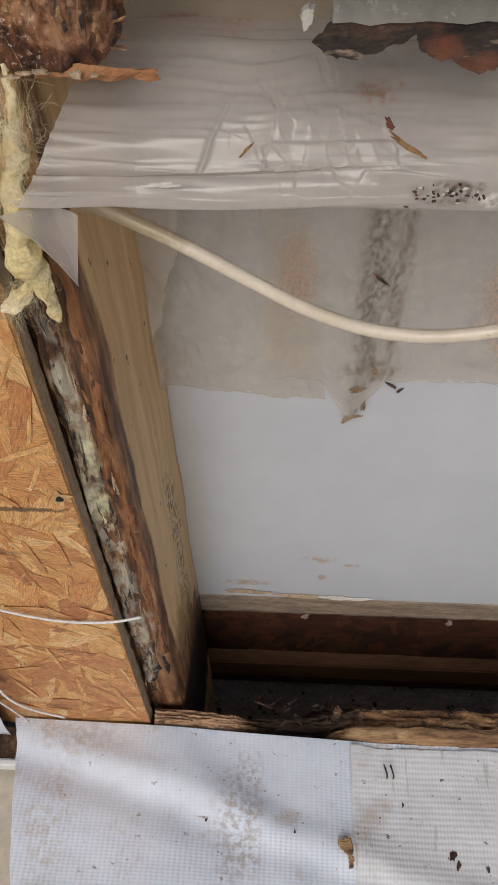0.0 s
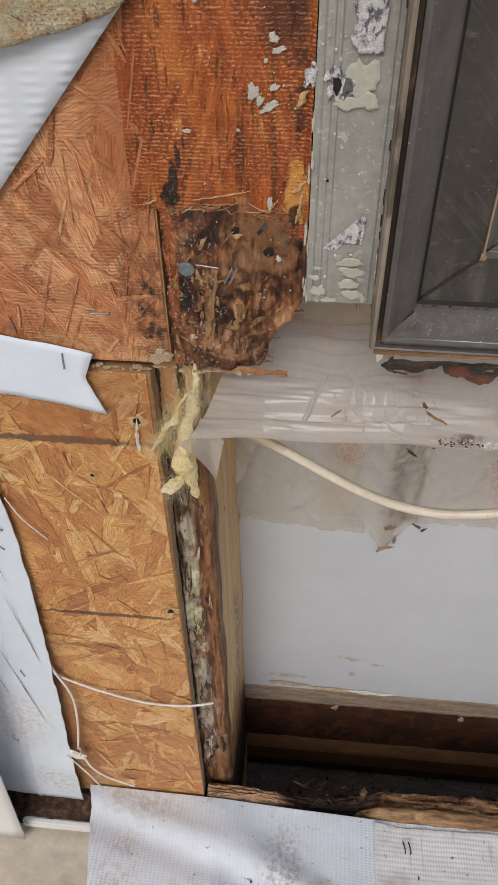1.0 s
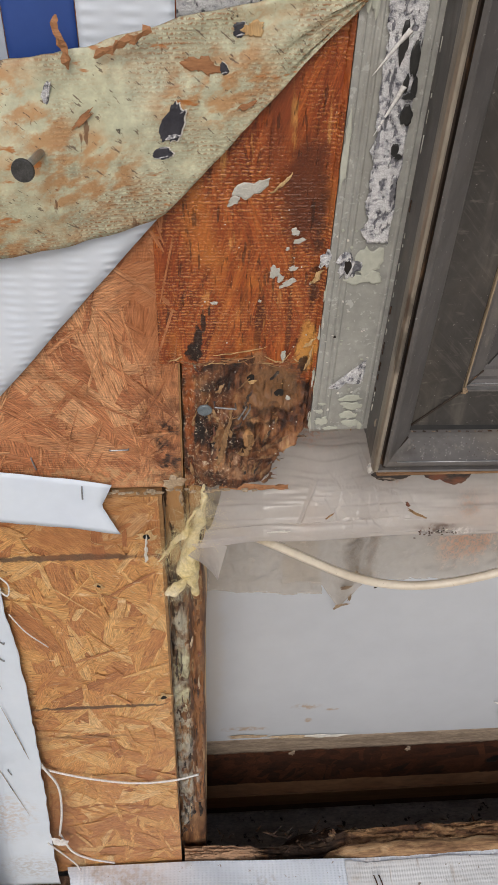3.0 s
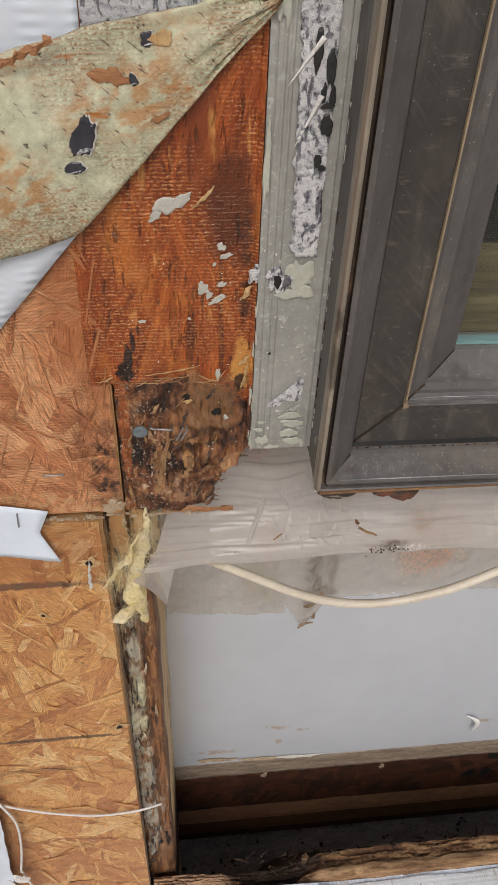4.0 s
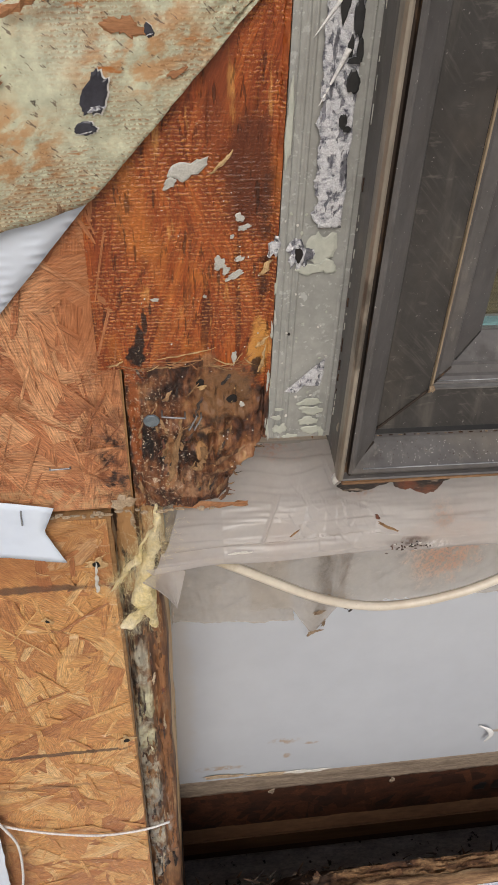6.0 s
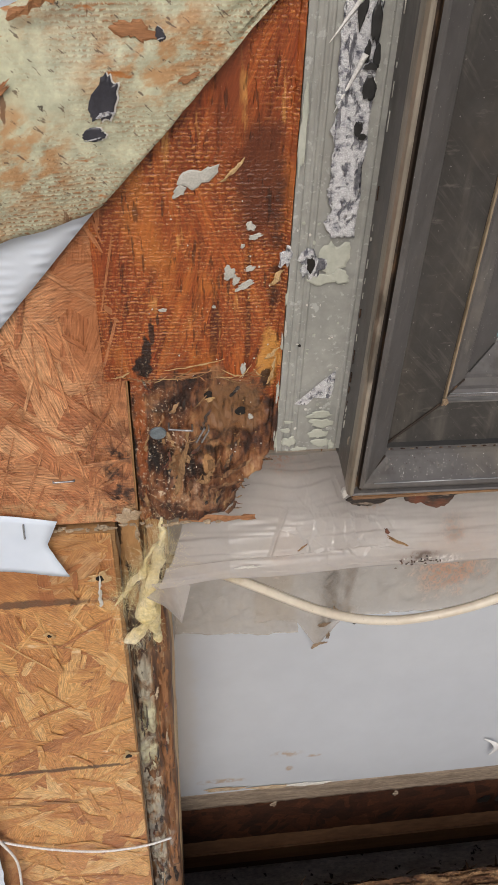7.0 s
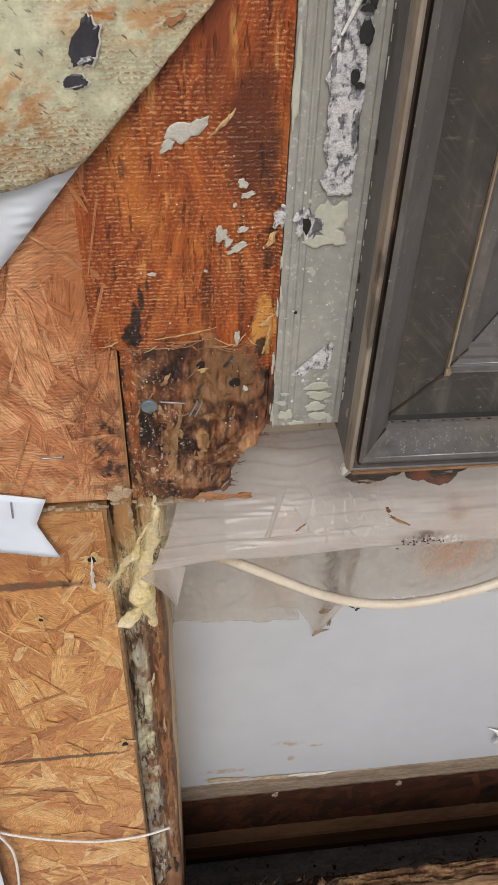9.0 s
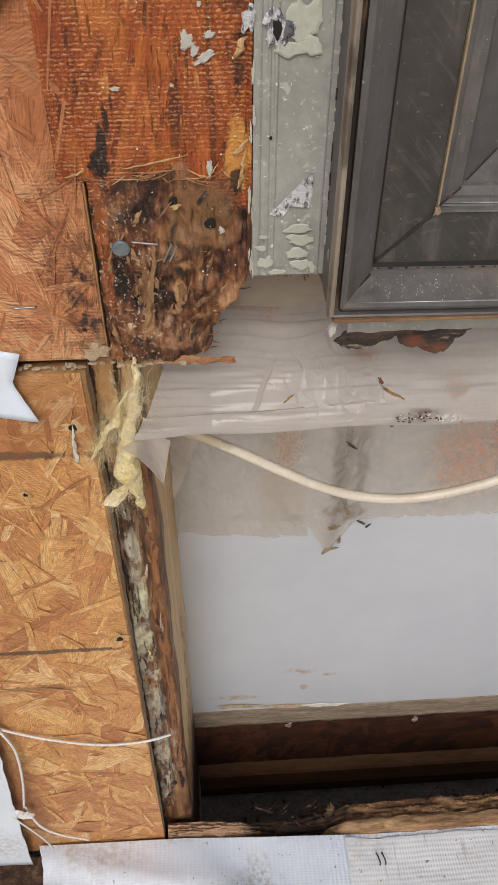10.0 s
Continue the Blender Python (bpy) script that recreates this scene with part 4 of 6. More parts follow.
def rail(name, prof, side, material, parent):
    verts = []
    for d, y in prof:
        if side == "left":
            verts += [(d, y, 1.0 + lerp_table(d, SLIM)), (d, y, WZ - d)]
        elif side == "bottom":
            h = 1.0 + lerp_table(d, SLIM)
            verts += [(d, y, h), (WX - d, y, h - 0.012)]
        elif side == "right":
            verts += [(WX - d, y, 1.0 + lerp_table(d, SLIM) - 0.012), (WX - d, y, WZ - d)]
        else:
            verts += [(d, y, WZ - d), (WX - d, y, WZ - d)]
    faces = [(2 * i, 2 * i + 1, 2 * i + 3, 2 * i + 2) for i in range(len(prof) - 1)]
    return mesh(name, verts, faces, material, parent)


for side in ("left", "bottom", "right", "top"):
    rail("frame", PROFILE[:3], side, bronze, window)
    # the left ridge's tan highlight is put into a lighter bronze
    rail("frame_edge", PROFILE[2:8], side, bronze_edge if side == "left" else bronze, window)
    rail("seam", PROFILE[7:11], side, groove_brown if side == "left" else bronze, window)
    rail("frame_face", PROFILE[10:], side, bronze, window)
    rail("sash", SASH, side, bronze_dark, window)
    rail("glazing_bead", BEAD, side, bronze_worn if side == "left" else galv_dull, window)
    rail("inner_sash", INNER, side, bronze, window)
    # black strip that paints the shadowed gap between frame face and sash
    rail("gasket", [(0.0207, -0.0166), (0.0209, -0.0160), (0.0227, -0.0136)], side, black_gap, window)


def at_mitre(d, y):
    return d, y, 1.0 + lerp_table(d, SLIM)


for (d0, y0), (d1, y1), r, m in [((0.0220, -0.0136), (0.0470, -0.0114), 0.0007, groove_brown), ((0.0500, -0.0090), (0.0600, -0.0034), 0.0005, groove_brown), ((0.0632, 0.0004), (0.0785, 0.0118), 0.0004, black_gap), ((0.0050, -0.0340), (0.0195, -0.0212), 0.0007, groove_brown)]:
    tube("mitre_joint", [at_mitre(d0, y0), at_mitre((d0 + d1) / 2, (y0 + y1) / 2), at_mitre(d1, y1)], r, m, window, 6, 4)
# bright highlights on the lower rail's edges, laid on as thin metal tubes
tube("worn_edge", [(0.012, -0.0340, 1.0062), (0.3, -0.0340, 1.0062 - 0.0036), (0.94, -0.0340, 0.9944)], 0.00035, galv, window, 6, 6)
tube("worn_edge", [(0.052, -0.0086, 1.0402), (0.3, -0.0086, 1.0370), (0.9, -0.0086, 1.0290)], 0.0003, galv, window, 6, 6)
# broken bead of white sealant down the outer side of the jamb
dash = random.Random(19)
z = 1.012
while z < 1.5:
    ln = dash.uniform(0.001, 0.008)
    if dash.random() < 0.55:
        tube("sealant_bead", [(0.0004, -0.0075, z), (0.0003, -0.0078, z + ln / 2), (0.0004, -0.0075, z + ln)], dash.uniform(0.00012, 0.0004), flake_grey if dash.random() < 0.6 else debris_m, window, 5, 3)
    z += ln + dash.uniform(0.0005, 0.006)
# dust and grit lying on the lower rail
for k in range(150):
    x = 0.022 + 0.09 * dash.random() ** 1.3
    t = dash.random()
    d = 0.0085 + 0.0115 * t
    blob("grit", x, 1.0 + lerp_table(d, SLIM) - 0.013 * x, dash.uniform(0.0001, 0.0003), dash.uniform(0.0001, 0.0003), -0.0330 + 0.0122 * t, 1500 + k, flake_white if k % 3 else debris_m, window, 6, 0.3, 0.0003)
for k in range(26):
    x = 0.022 + 0.004 * k + dash.uniform(-0.002, 0.002)
    blob("gap_dirt", x, 1.0137 - 0.013 * x, dash.uniform(0.0004, 0.0016), dash.uniform(0.0003, 0.0009), -0.0170, 1700 + k, debris_m if k % 3 else torn_brown, window, 10, 0.5, 0.0006)
blob("mitre_dirt", 0.0482, 1.0385, 0.0020, 0.0018, -0.0122, 77, torn_brown, window, 14, 0.5, 0.0012)
blob("screw_cap", 0.0006, 1.0225, 0.0012, 0.0030, -0.0192, 78, bronze_edge, window, 18, 0.05, 0.0006)
pane = box("pane", (0.07, 0.013, 1.042), (WX - 0.07, 0.017, WZ - 0.07), glass_m, window, 0)
pane.visible_shadow = False
# bar behind the pane that stands in for the glass edge's reflection
box("spacer_bar", (0.075, 0.0185, 1.040), (WX - 0.075, 0.026, 1.0570), teal_reflection, window, 0.0005)


def fin_profile(u):
    x = -0.0325 + 0.0335 * u
    ridge = 0.0006 * (1 if int(u * 46) in (4, 8, 9, 12, 41, 42) else 0)
    return x, -0.003 - ridge


fin = sheet("nailing_fin", lambda u, v: (*fin_profile(u), 1.0035 + v * 0.96), 46, 40, grey_fin, window, 0.0018, smooth=False)
sheet("nailing_fin", lambda u, v: (0.016 + u * 0.94, -0.0035, 0.9695 + 0.0016 * fbm(u * 12, 0, 0, 9) * (1 - v) + v * 0.028), 160, 3, grey_fin, window, 0.0018, smooth=False)
box("frame_back", (0.0012, -0.001, 0.998), (0.0032, 0.03, WZ), bronze, window, 0)
tagged(box("stool", (0.02, 0.03, 1.02), (WX, 0.14, 1.055), timber, None, 0.003), "old green-brown wooden inner window sill", "sill")
# plain boxes added behind the pane, coloured as dark as an unlit room
room = thing("wall_room", "room behind the glass, its unlit darkness put into the colour", "room", kind="structure")
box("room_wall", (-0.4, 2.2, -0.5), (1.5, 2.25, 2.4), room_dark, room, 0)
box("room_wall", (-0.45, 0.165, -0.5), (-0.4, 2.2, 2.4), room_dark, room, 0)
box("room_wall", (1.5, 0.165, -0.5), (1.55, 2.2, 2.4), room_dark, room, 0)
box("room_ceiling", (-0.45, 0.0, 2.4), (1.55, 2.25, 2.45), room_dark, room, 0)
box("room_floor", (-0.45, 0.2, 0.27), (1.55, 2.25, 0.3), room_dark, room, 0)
box("wall_right", (WX + 0.02, 0.0, 0.33), (2.2, 0.15, 2.4), osb_core, None, 0)
tagged(bpy.data.objects["wall_right"], "strand board wall past the window", "wall", kind="structure")
box("wall_over", (-0.03, 0.0, WZ + 0.01), (WX + 0.02, 0.15, 2.4), osb_core, None, 0)
tagged(bpy.data.objects["wall_over"], "strand board wall over the window", "wall", kind="structure")

# ---- films ----
FILM_LINE = smooth_line([(0.0, 0.060, 0.9465), (0.25, 0.040, 0.940), (0.5, 0.018, 0.929), (0.7, 0.004, 0.918), (0.85, -0.001, 0.909), (0.94, -0.0015, 0.901), (1.0, 0.009, 0.8985)], 30)


def front_film(u, v):
    x = -0.104 + 0.6 * u ** 1.4
    at = v * (len(FILM_LINE) - 1)
    p, q = FILM_LINE[int(at)], FILM_LINE[min(int(at) + 1, len(FILM_LINE) - 1)]
    _, y, z = p.lerp(q, at - int(at))
    k = min(1, max(0, (x + 0.104) / 0.05))
    x += 0.034 * (1 - v) * (1 - k)
    zz = z + v * 0.004
    y += 0.0035 * fbm(x, zz, 0.3, 11, 2) + 0.0004 * fbm(x * 0.8 + zz * 0.7, zz, 1, 24, 2)
    # crumpled, faceted pocket
    d = math.hypot((x - 0.015) / 0.036, (zz - 0.929) / 0.020)
    w = min(1.0, max(0.0, 1.15 - d) * 1.6)
    if w:
        # each cell of the crumple is a small facet with its own tilt
        for at_cell, size in ((Vector((x * 60 + zz * 35, zz * 85 - x * 15, 0.35)), 0.0042), (Vector((x * 130 + zz * 20, zz * 120, 2.1)), 0.0013)):
            seed = noise.voronoi(at_cell)[1][0]
            y -= w * size * (at_cell - seed).dot(noise.noise_vector(seed * 7.3) + Vector((0.0, 0.3, 0.0)))
    # loose swelling beside the rotted corner
    y -= 0.007 * math.exp(-((x + 0.010) / 0.018) ** 2 - ((zz - 0.938) / 0.011) ** 2)
    # fold that runs along the hem, and a pinched crease
    y += 0.0042 * math.exp(-((zz - 0.9135 - 0.02 * (x + 0.05)) / 0.0022) ** 2) * min(1, max(0, (0.06 - x) * 18))
    y -= 0.0016 * math.exp(-((x + 0.024 - (zz - 0.927) * 0.7) / 0.0011) ** 2) * (1 if 0.918 < zz < 0.936 else 0)
    z += 0.002 * fbm(x, v, 2.3, 12, 3) + 0.008 * (1 - k) * v
    y -= 0.013 * (1 - k) * v * v
    return x, y, z


ff = thing("vapour_film", "milky crumpled polythene film hanging below the window", "plastic sheet")
sheet("film_sheet", front_film, 900, 180, film_front, ff)
hem = [front_film(i / 150, 1.0) for i in range(2, 150)]
tube("hem", hem, 0.0004, film_front, ff, 6, 1)


def film_tail(u, v):
    top = Vector((-0.1035, -0.014, 0.906)).lerp(Vector((-0.078, -0.003, 0.899)), u)
    p = top.lerp(Vector((-0.084, 0.0, 0.866)), v ** 1.2)
    return p.x + 0.003 * math.sin(v * 3.1) * (1 - u), p.y + 0.007 * math.sin(u * 3) * (1 - v) - 0.004 * v + 0.0008 * fbm(u, v, 0, 4), p.z


sheet("folded_corner", film_tail, 20, 20, film_front, ff)
tube("corner_hem", [film_tail(0, i / 8) for i in range(9)], 0.00035, film_front, ff, 6, 4)


def back_film(x0, x1, z0f, y0, seed, slant=0.0):
    def f(u, v):
        x = x0 + (x1 - x0) * u
        z = z0f(x) + v * (0.95 - z0f(x))
        return x + 0.004 * fbm(seed, v, 0, 9) + (0.73 - z) * slant * u, y0 - 0.004 * abs(fbm(x, seed, z, 30, 4)) - 0.0015 * abs(fbm(x * 0.5 + z, seed, z * 2 - x, 90, 2)) - 0.02 * max(0, v - 0.6), z
    return f


b1 = sheet("back_film", back_film(-0.089, 0.018, lambda x: 0.637 - 0.12 * x + 0.004 * fbm(x, 2, 0, 40) + 0.05 * max(0, -0.06 - x), 0.148, 4.0, 0.16), 90, 90, film_back)
tube("hem", [Vector(b1.data.vertices[i].co) - Vector((0, 0.0004, 0)) for i in range(0, 91, 2)], 0.0004, film_back, b1, 5, 1)
tagged(b1, "wrinkled translucent film stuck on the inner wallboard", "plastic sheet")
b2 = sheet("back_film", back_film(-0.012, 0.9, lambda x: 0.661 - 0.045 * max(0, 0.024 - abs(x - 0.052)) / 0.024 + 0.0025 * fbm(x, 0, 0, 60), 0.1445, 9.0), 360, 70, film_back)
tube("hem", [Vector(b2.data.vertices[i].co) - Vector((0, 0.0004, 0)) for i in range(0, 361, 2)], 0.0003, film_back, b2, 5, 1)
tagged(b2, "yellowed translucent film with dirt streaks on the wallboard", "plastic sheet")

RAGGED = [(0.655, -0.0885), (0.69, -0.0855), (0.715, -0.087), (0.74, -0.078), (0.765, -0.0745), (0.79, -0.064), (0.815, -0.062), (0.84, -0.054), (0.88, -0.052), (0.93, -0.05)]


def rag_film(u, v):
    z = 0.658 + 0.27 * v
    edge = lerp_table(z, RAGGED) + 0.003 * fbm(z, 3, 0, 60, 4)
    x = -0.0888 + (edge + 0.0888) * u
    return x, 0.128 + 0.012 * u * math.sin(z * 30) + 0.004 * fbm(x, 0, z, 40, 3), z


rag = thing("film_scrap", "ragged strip of clear film hanging beside the stud", "plastic sheet")
sheet("film_sheet", rag_film, 30, 90, film_pale, rag)
tube("torn_edge", [rag_film(1.0, i / 60) for i in range(61)], 0.0004, film_pale, rag, 5, 1)
# ---- cable ----
cable = tube("cable", [(-0.12, 0.046, 0.870), (-0.088, 0.040, 0.876), (-0.060, 0.034, 0.868), (-0.036, 0.030, 0.857), (-0.0125, 0.027, 0.844), (0.011, 0.024, 0.832), (0.035, 0.022, 0.823), (0.059, 0.020, 0.8195), (0.082, 0.019, 0.8205), (0.11, 0.018, 0.8275), (0.14, 0.018, 0.840), (0.20, 0.022, 0.872), (0.3, 0.035, 0.915), (0.42, 0.05, 0.95)], 0.0034, cable_m, sides=14)
tagged(cable, "off-white plastic electrical cable sagging across the cavity", "cable")

# ---- glass wool ----
wool = thing("insulation_tuft", "torn yellow glass wool tuft hanging at the stud", "insulation")
WOOL = [((-0.095, 0.004, 0.953), (-0.093, 0.0, 0.936), (-0.098, -0.002, 0.918), (-0.102, -0.003, 0.90), (-0.104, -0.002, 0.882), (-0.104, 0.0, 0.866), (-0.0975, 0.001, 0.842)), ((-0.094, -0.002, 0.938), (-0.104, -0.006, 0.924), (-0.113, -0.008, 0.908), (-0.122, -0.006, 0.890)), ((-0.103, -0.002, 0.870), (-0.110, -0.003, 0.860), (-0.118, -0.003, 0.851))]
for pts, r in zip(WOOL, (0.0062, 0.0020, 0.0038)):
    t = tube("tuft", pts, r, wool_m, wool, 24, 24, lambda k: 0.22 + 0.85 * max(0.0, math.sin(math.pi * k ** 1.5)) * (0.45 + 0.6 * k))
    for v in t.data.vertices:
        n = Vector((fbm(*v.co, 130, 6), fbm(v.co.y, v.co.z, v.co.x, 130, 6), fbm(v.co.z, v.co.x, v.co.y, 130, 6)))
        soft = Vector((fbm(*v.co, 55, 2), fbm(v.co.y, v.co.z, v.co.x, 55, 2), fbm(v.co.z, v.co.x, v.co.y, 55, 2)))
        v.co += n * 0.0022 + soft * 0.0030
rnd = random.Random(5)
fv, ff_ = [], []
for k in range(1500):
    which = rnd.choice((0, 0, 1, 1, 1, 1, 2))
    line = smooth_line(WOOL[which], 6)
    at = rnd.randrange(int((len(line) - 1) * (0.45 if which == 0 else 0.95)))
    p = line[at].copy() + Vector((rnd.gauss(0, 0.0034), rnd.gauss(-0.002, 0.003), rnd.gauss(0, 0.003)))
    flow = (line[at + 1] - line[at]).normalized()
    d = (flow * rnd.choice((1, 1, -1)) + Vector((rnd.gauss(-0.1, 0.45), rnd.gauss(0, 0.4), rnd.gauss(0, 0.45)))).normalized()
    bend = Vector((rnd.gauss(0, 0.28), rnd.gauss(0, 0.2), rnd.gauss(0, 0.28)))
    if k % 4 == 3:
        p = rnd.choice(smooth_line(WOOL[rnd.choice((0, 0, 2))], 6)).copy() + Vector((rnd.gauss(0, 0.0035), -0.004, rnd.gauss(0, 0.004)))
        bend *= 2.5
    for step in range(rnd.randint(3, 5) if k % 4 == 3 else rnd.randint(5, 12)):
        q = p + d * 0.0016
        d = (d + bend + Vector((rnd.gauss(0, 0.08), rnd.gauss(0, 0.08), rnd.gauss(0, 0.08)))).normalized()
        w = d.cross(Vector((0, 1, 0))).normalized() * 0.000032
        b = len(fv)
        fv += [p - w, p + w, q + w, q - w]
        ff_.append((b, b + 1, b + 2, b + 3))
        p = q
tagged(mesh("fibre", fv, ff_, wool_m, wool), kind="stuff")

# ---- house wraps ----
def low_z(x, y):
    z = lerp_table(x, [(-0.26, 0.333), (-0.1, 0.328), (0.0, 0.316), (0.1, 0.306), (0.25, 0.308)]) - 0.02 * y
    d = (x + 0.235) * 0.30 + y + 0.012
    far = min(1, max(0, -y * 25))
    z += far * (0.005 * math.exp(-(d / 0.016) ** 2) - 0.004 * math.exp(-((d + 0.026) / 0.018) ** 2))
    d2 = (x + 0.06) * 0.9 + y + 0.05
    z += far * 0.005 * math.exp(-(d2 / 0.03) ** 2)
    return z + 0.004 * fbm(x, y, 0, 12, 3) * far - max(0, -y - 0.2) * 0.25


def low_wrap(u, v):
    y = -0.004 - 0.42 * v ** 1.3
    x0 = -0.252 - 0.2 * y + 0.002 * fbm(y, 0, 0, 60)
    x = x0 + (1.1 - x0) * u ** 1.4
    return x, y, low_z(x, y)


lw = sheet("house_wrap", low_wrap, 200, 110, wrap_low, None, 0.0006, (0, 0, -1))
tagged(lw, "dirty white woven house wrap folded out over the slab", "house wrap")


def lap_wrap(u, v):
    y = -0.009 - 0.40 * v ** 1.3 + (0.004 * fbm(u * 4, 0, 0, 4) if v == 0 else 0)
    x0 = 0.072 - 0.02 * y
    x = x0 + (1.1 - x0) * u ** 1.4
    return x, y, low_z(x, y) + 0.0018 + 0.0015 * fbm(x, y, 4, 20)


lap = sheet("house_wrap", lap_wrap, 90, 90, wrap_lap, None, 0.0006, (0, 0, -1))
tagged(lap, "grey-white lapped house wrap speckled with dirt", "house wrap")


def side_wrap(u, v):
    z = 0.305 + v * 0.67
    xr = lerp_table(z, [(0.3, -0.263), (0.4, -0.258), (0.5, -0.250), (0.62, -0.241), (0.76, -0.233), (0.93, -0.231), (0.98, -0.231)])
    x = -0.75 + (xr + 0.0015 * fbm(z, 0, 0, 40) + 0.75) * u
    crease = math.exp(-((x + 0.262 + 0.12 * (0.75 - z) + 0.004 * fbm(z, 0, 0, 20)) / 0.0022) ** 2)
    return x, -0.004 - 0.0013 * crease - 0.003 * abs(fbm(x, 0, z, 16, 3)) - 0.008 * (1 - v) * (1 - (1 - u) * 2 if u > 0.5 else 0), z


sw = sheet("house_wrap", side_wrap, 400, 80, wrap_smooth, None, 0.0005)
tagged(sw, "smooth white house wrap strip stapled over the sheathing", "house wrap")


def paper_strip(u, v):
    x = -0.6 + (0.6 - 0.147) * u
    top, bot = 0.966 + (-0.147 - x) * 0.16, 0.921 + (-0.147 - x) * 0.17
    if u > 0.96:
        x -= 0.009 * (1 - abs(v - 0.55) * 2) * (u - 0.96) / 0.04
    return x, -0.0055 - 0.002 * abs(fbm(x, 0, v * 0.1, 30, 2)) - 0.004 * max(0, u - 0.93) * 14 * abs(v - 0.5), bot + (top - bot) * v


ps = sheet("paper_strip", paper_strip, 60, 10, paper_m, None, 0.0004)
tagged(ps, "torn white wrap strip stapled over the panel seam", "house wrap")


def fold_wrap(u, v):
    z = 0.998 + v * 0.192
    xr = -0.231 + (z - 0.998) * 0.866
    x = -0.9 + (xr + 0.9) * u
    curl = max(0, u - 0.95) * 20
    return x, -0.0045 - 0.004 * curl * (1 - curl) * 4 * 0.4 - 0.0025 * abs(fbm(x, 3, z, 12, 3)), z


fw = sheet("house_wrap", fold_wrap, 90, 40, wrap_up, None, 0.0006)
tagged(fw, "white ribbed house wrap cut on a slant and folded back", "house wrap")


def flap(u, v):
    # u along the strip from its tip to the far end, v from its lower to its upper edge
    x = -0.029 - 0.36 * u
    low = lerp_table(-x, [(0.029, 1.2255), (0.111, 1.1365), (0.15, 1.126), (0.206, 1.116), (0.4, 1.085)])
    top = lerp_table(-x, [(0.029, 1.228), (0.05, 1.226), (0.10, 1.217), (0.135, 1.207), (0.188, 1.199), (0.4, 1.17)])
    y = -0.006 - lerp_table(-x, [(0.029, 0.0), (0.08, 0.001), (0.11, 0.004), (0.16, 0.014), (0.25, 0.024), (0.4, 0.03)]) * (0.55 + 0.45 * math.sin(v * math.pi))
    return x, y + 0.0015 * fbm(x, 0, v * 0.1, 30, 3), low + (top - low) * v + 0.0012 * fbm(x, 7, v, 50)


fl = sheet("membrane_flap", flap, 90, 30, membrane_m, None, -0.0012)
tagged(fl, "peeled flashing membrane folded back, its greenish underside full of wood fibres", "membrane")
for k, (x0, x1, m, nm, lb) in enumerate([(-0.9, -0.168, wrap_smooth, "house_wrap", "white printed house wrap above the flap"), (-0.1675, -0.1405, wrap_blue, "wrap_print", "dark blue printed band on the house wrap"), (-0.14, -0.103, wrap_up, "house_wrap", "white ribbed house wrap edge above the flap"), (-0.1025, -0.05, foil_m, "flashing_tape", "crinkled silver flashing tape above the flap")]):
    o = sheet(nm, lambda u, v: (x0 + (x1 - x0) * u, -0.0022 - k * 0.0005 - 0.0006 * abs(fbm(u, k, v, 4)), (1.205 if k == 3 else 1.165) + 0.4 * v), 12, 20, m, None, 0.0005)
    tagged(o, lb, "house wrap")

# ---- foot of the wall, far left ----
dirt = sheet("soil", lambda u, v: (-0.9 + 0.66 * u, 0.0 - 0.03 * v, 0.292 - 0.012 * v + 0.004 * fbm(u * 5, v, 0, 12)), 80, 8, debris_m)
tagged(dirt, "brown soil and crumbs along the wall foot", "soil", kind="stuff")
tagged(box("starter_strip", (-0.335, -0.036, 0.27), (-0.235, -0.028, 0.284), vinyl, None, 0.002), "white vinyl starter strip at the wall foot", "trim")
tagged(sheet("corner_trim", lambda u, v: (-0.60 + 0.315 * u - 0.044 * (1 - v) * u, -0.03 - 0.02 * math.sin(u * 1.57), 0.27 + 0.9 * v * 0.6), 20, 20, vinyl, None, 0.002), "white vinyl corner trim with a rounded edge", "trim")

# ---- window fin details ----
def foil_strip(u, v):
    z = 1.122 + v * 0.16
    x0 = -0.0185 - 0.004 * v + 0.0022 * fbm(z, 1, 0, 160, 5)
    x1 = -0.0062 + 0.0008 * fbm(z, 2, 0, 90)
    if z < 1.142:
        x0 += 0.003 * abs(fbm(z, 3, 0, 160))
    x = x0 + (x1 - x0) * u
    return x, -0.0046 - 0.0009 * abs(fbm(x, 0, z * 1.5, 330, 4)), z


foil = sheet("foil_tape", foil_strip, 16, 140, foil_m, fin, 0.0004)
foil["label"] = "crinkled silver foil tape remains"
for k, (x, z, rx, rz, turn) in enumerate([(-0.014, 1.209, 0.0018, 0.008, -0.3), (-0.0085, 1.203, 0.0018, 0.0075, -0.6), (-0.0105, 1.193, 0.0012, 0.004, 0.2), (-0.0068, 1.1925, 0.0012, 0.0045, 0.4), (-0.0085, 1.1885, 0.003, 0.0012, 0.1), (-0.0082, 1.181, 0.0026, 0.0045, 0.35), (-0.0105, 1.1665, 0.0016, 0.0032, 0.5), (-0.0085, 1.1635, 0.0018, 0.0012, 0.0)]):
    blob("print_bar", x, z, rx, rz, -0.0056, 70 + k, ink, fin, rough=0.2)
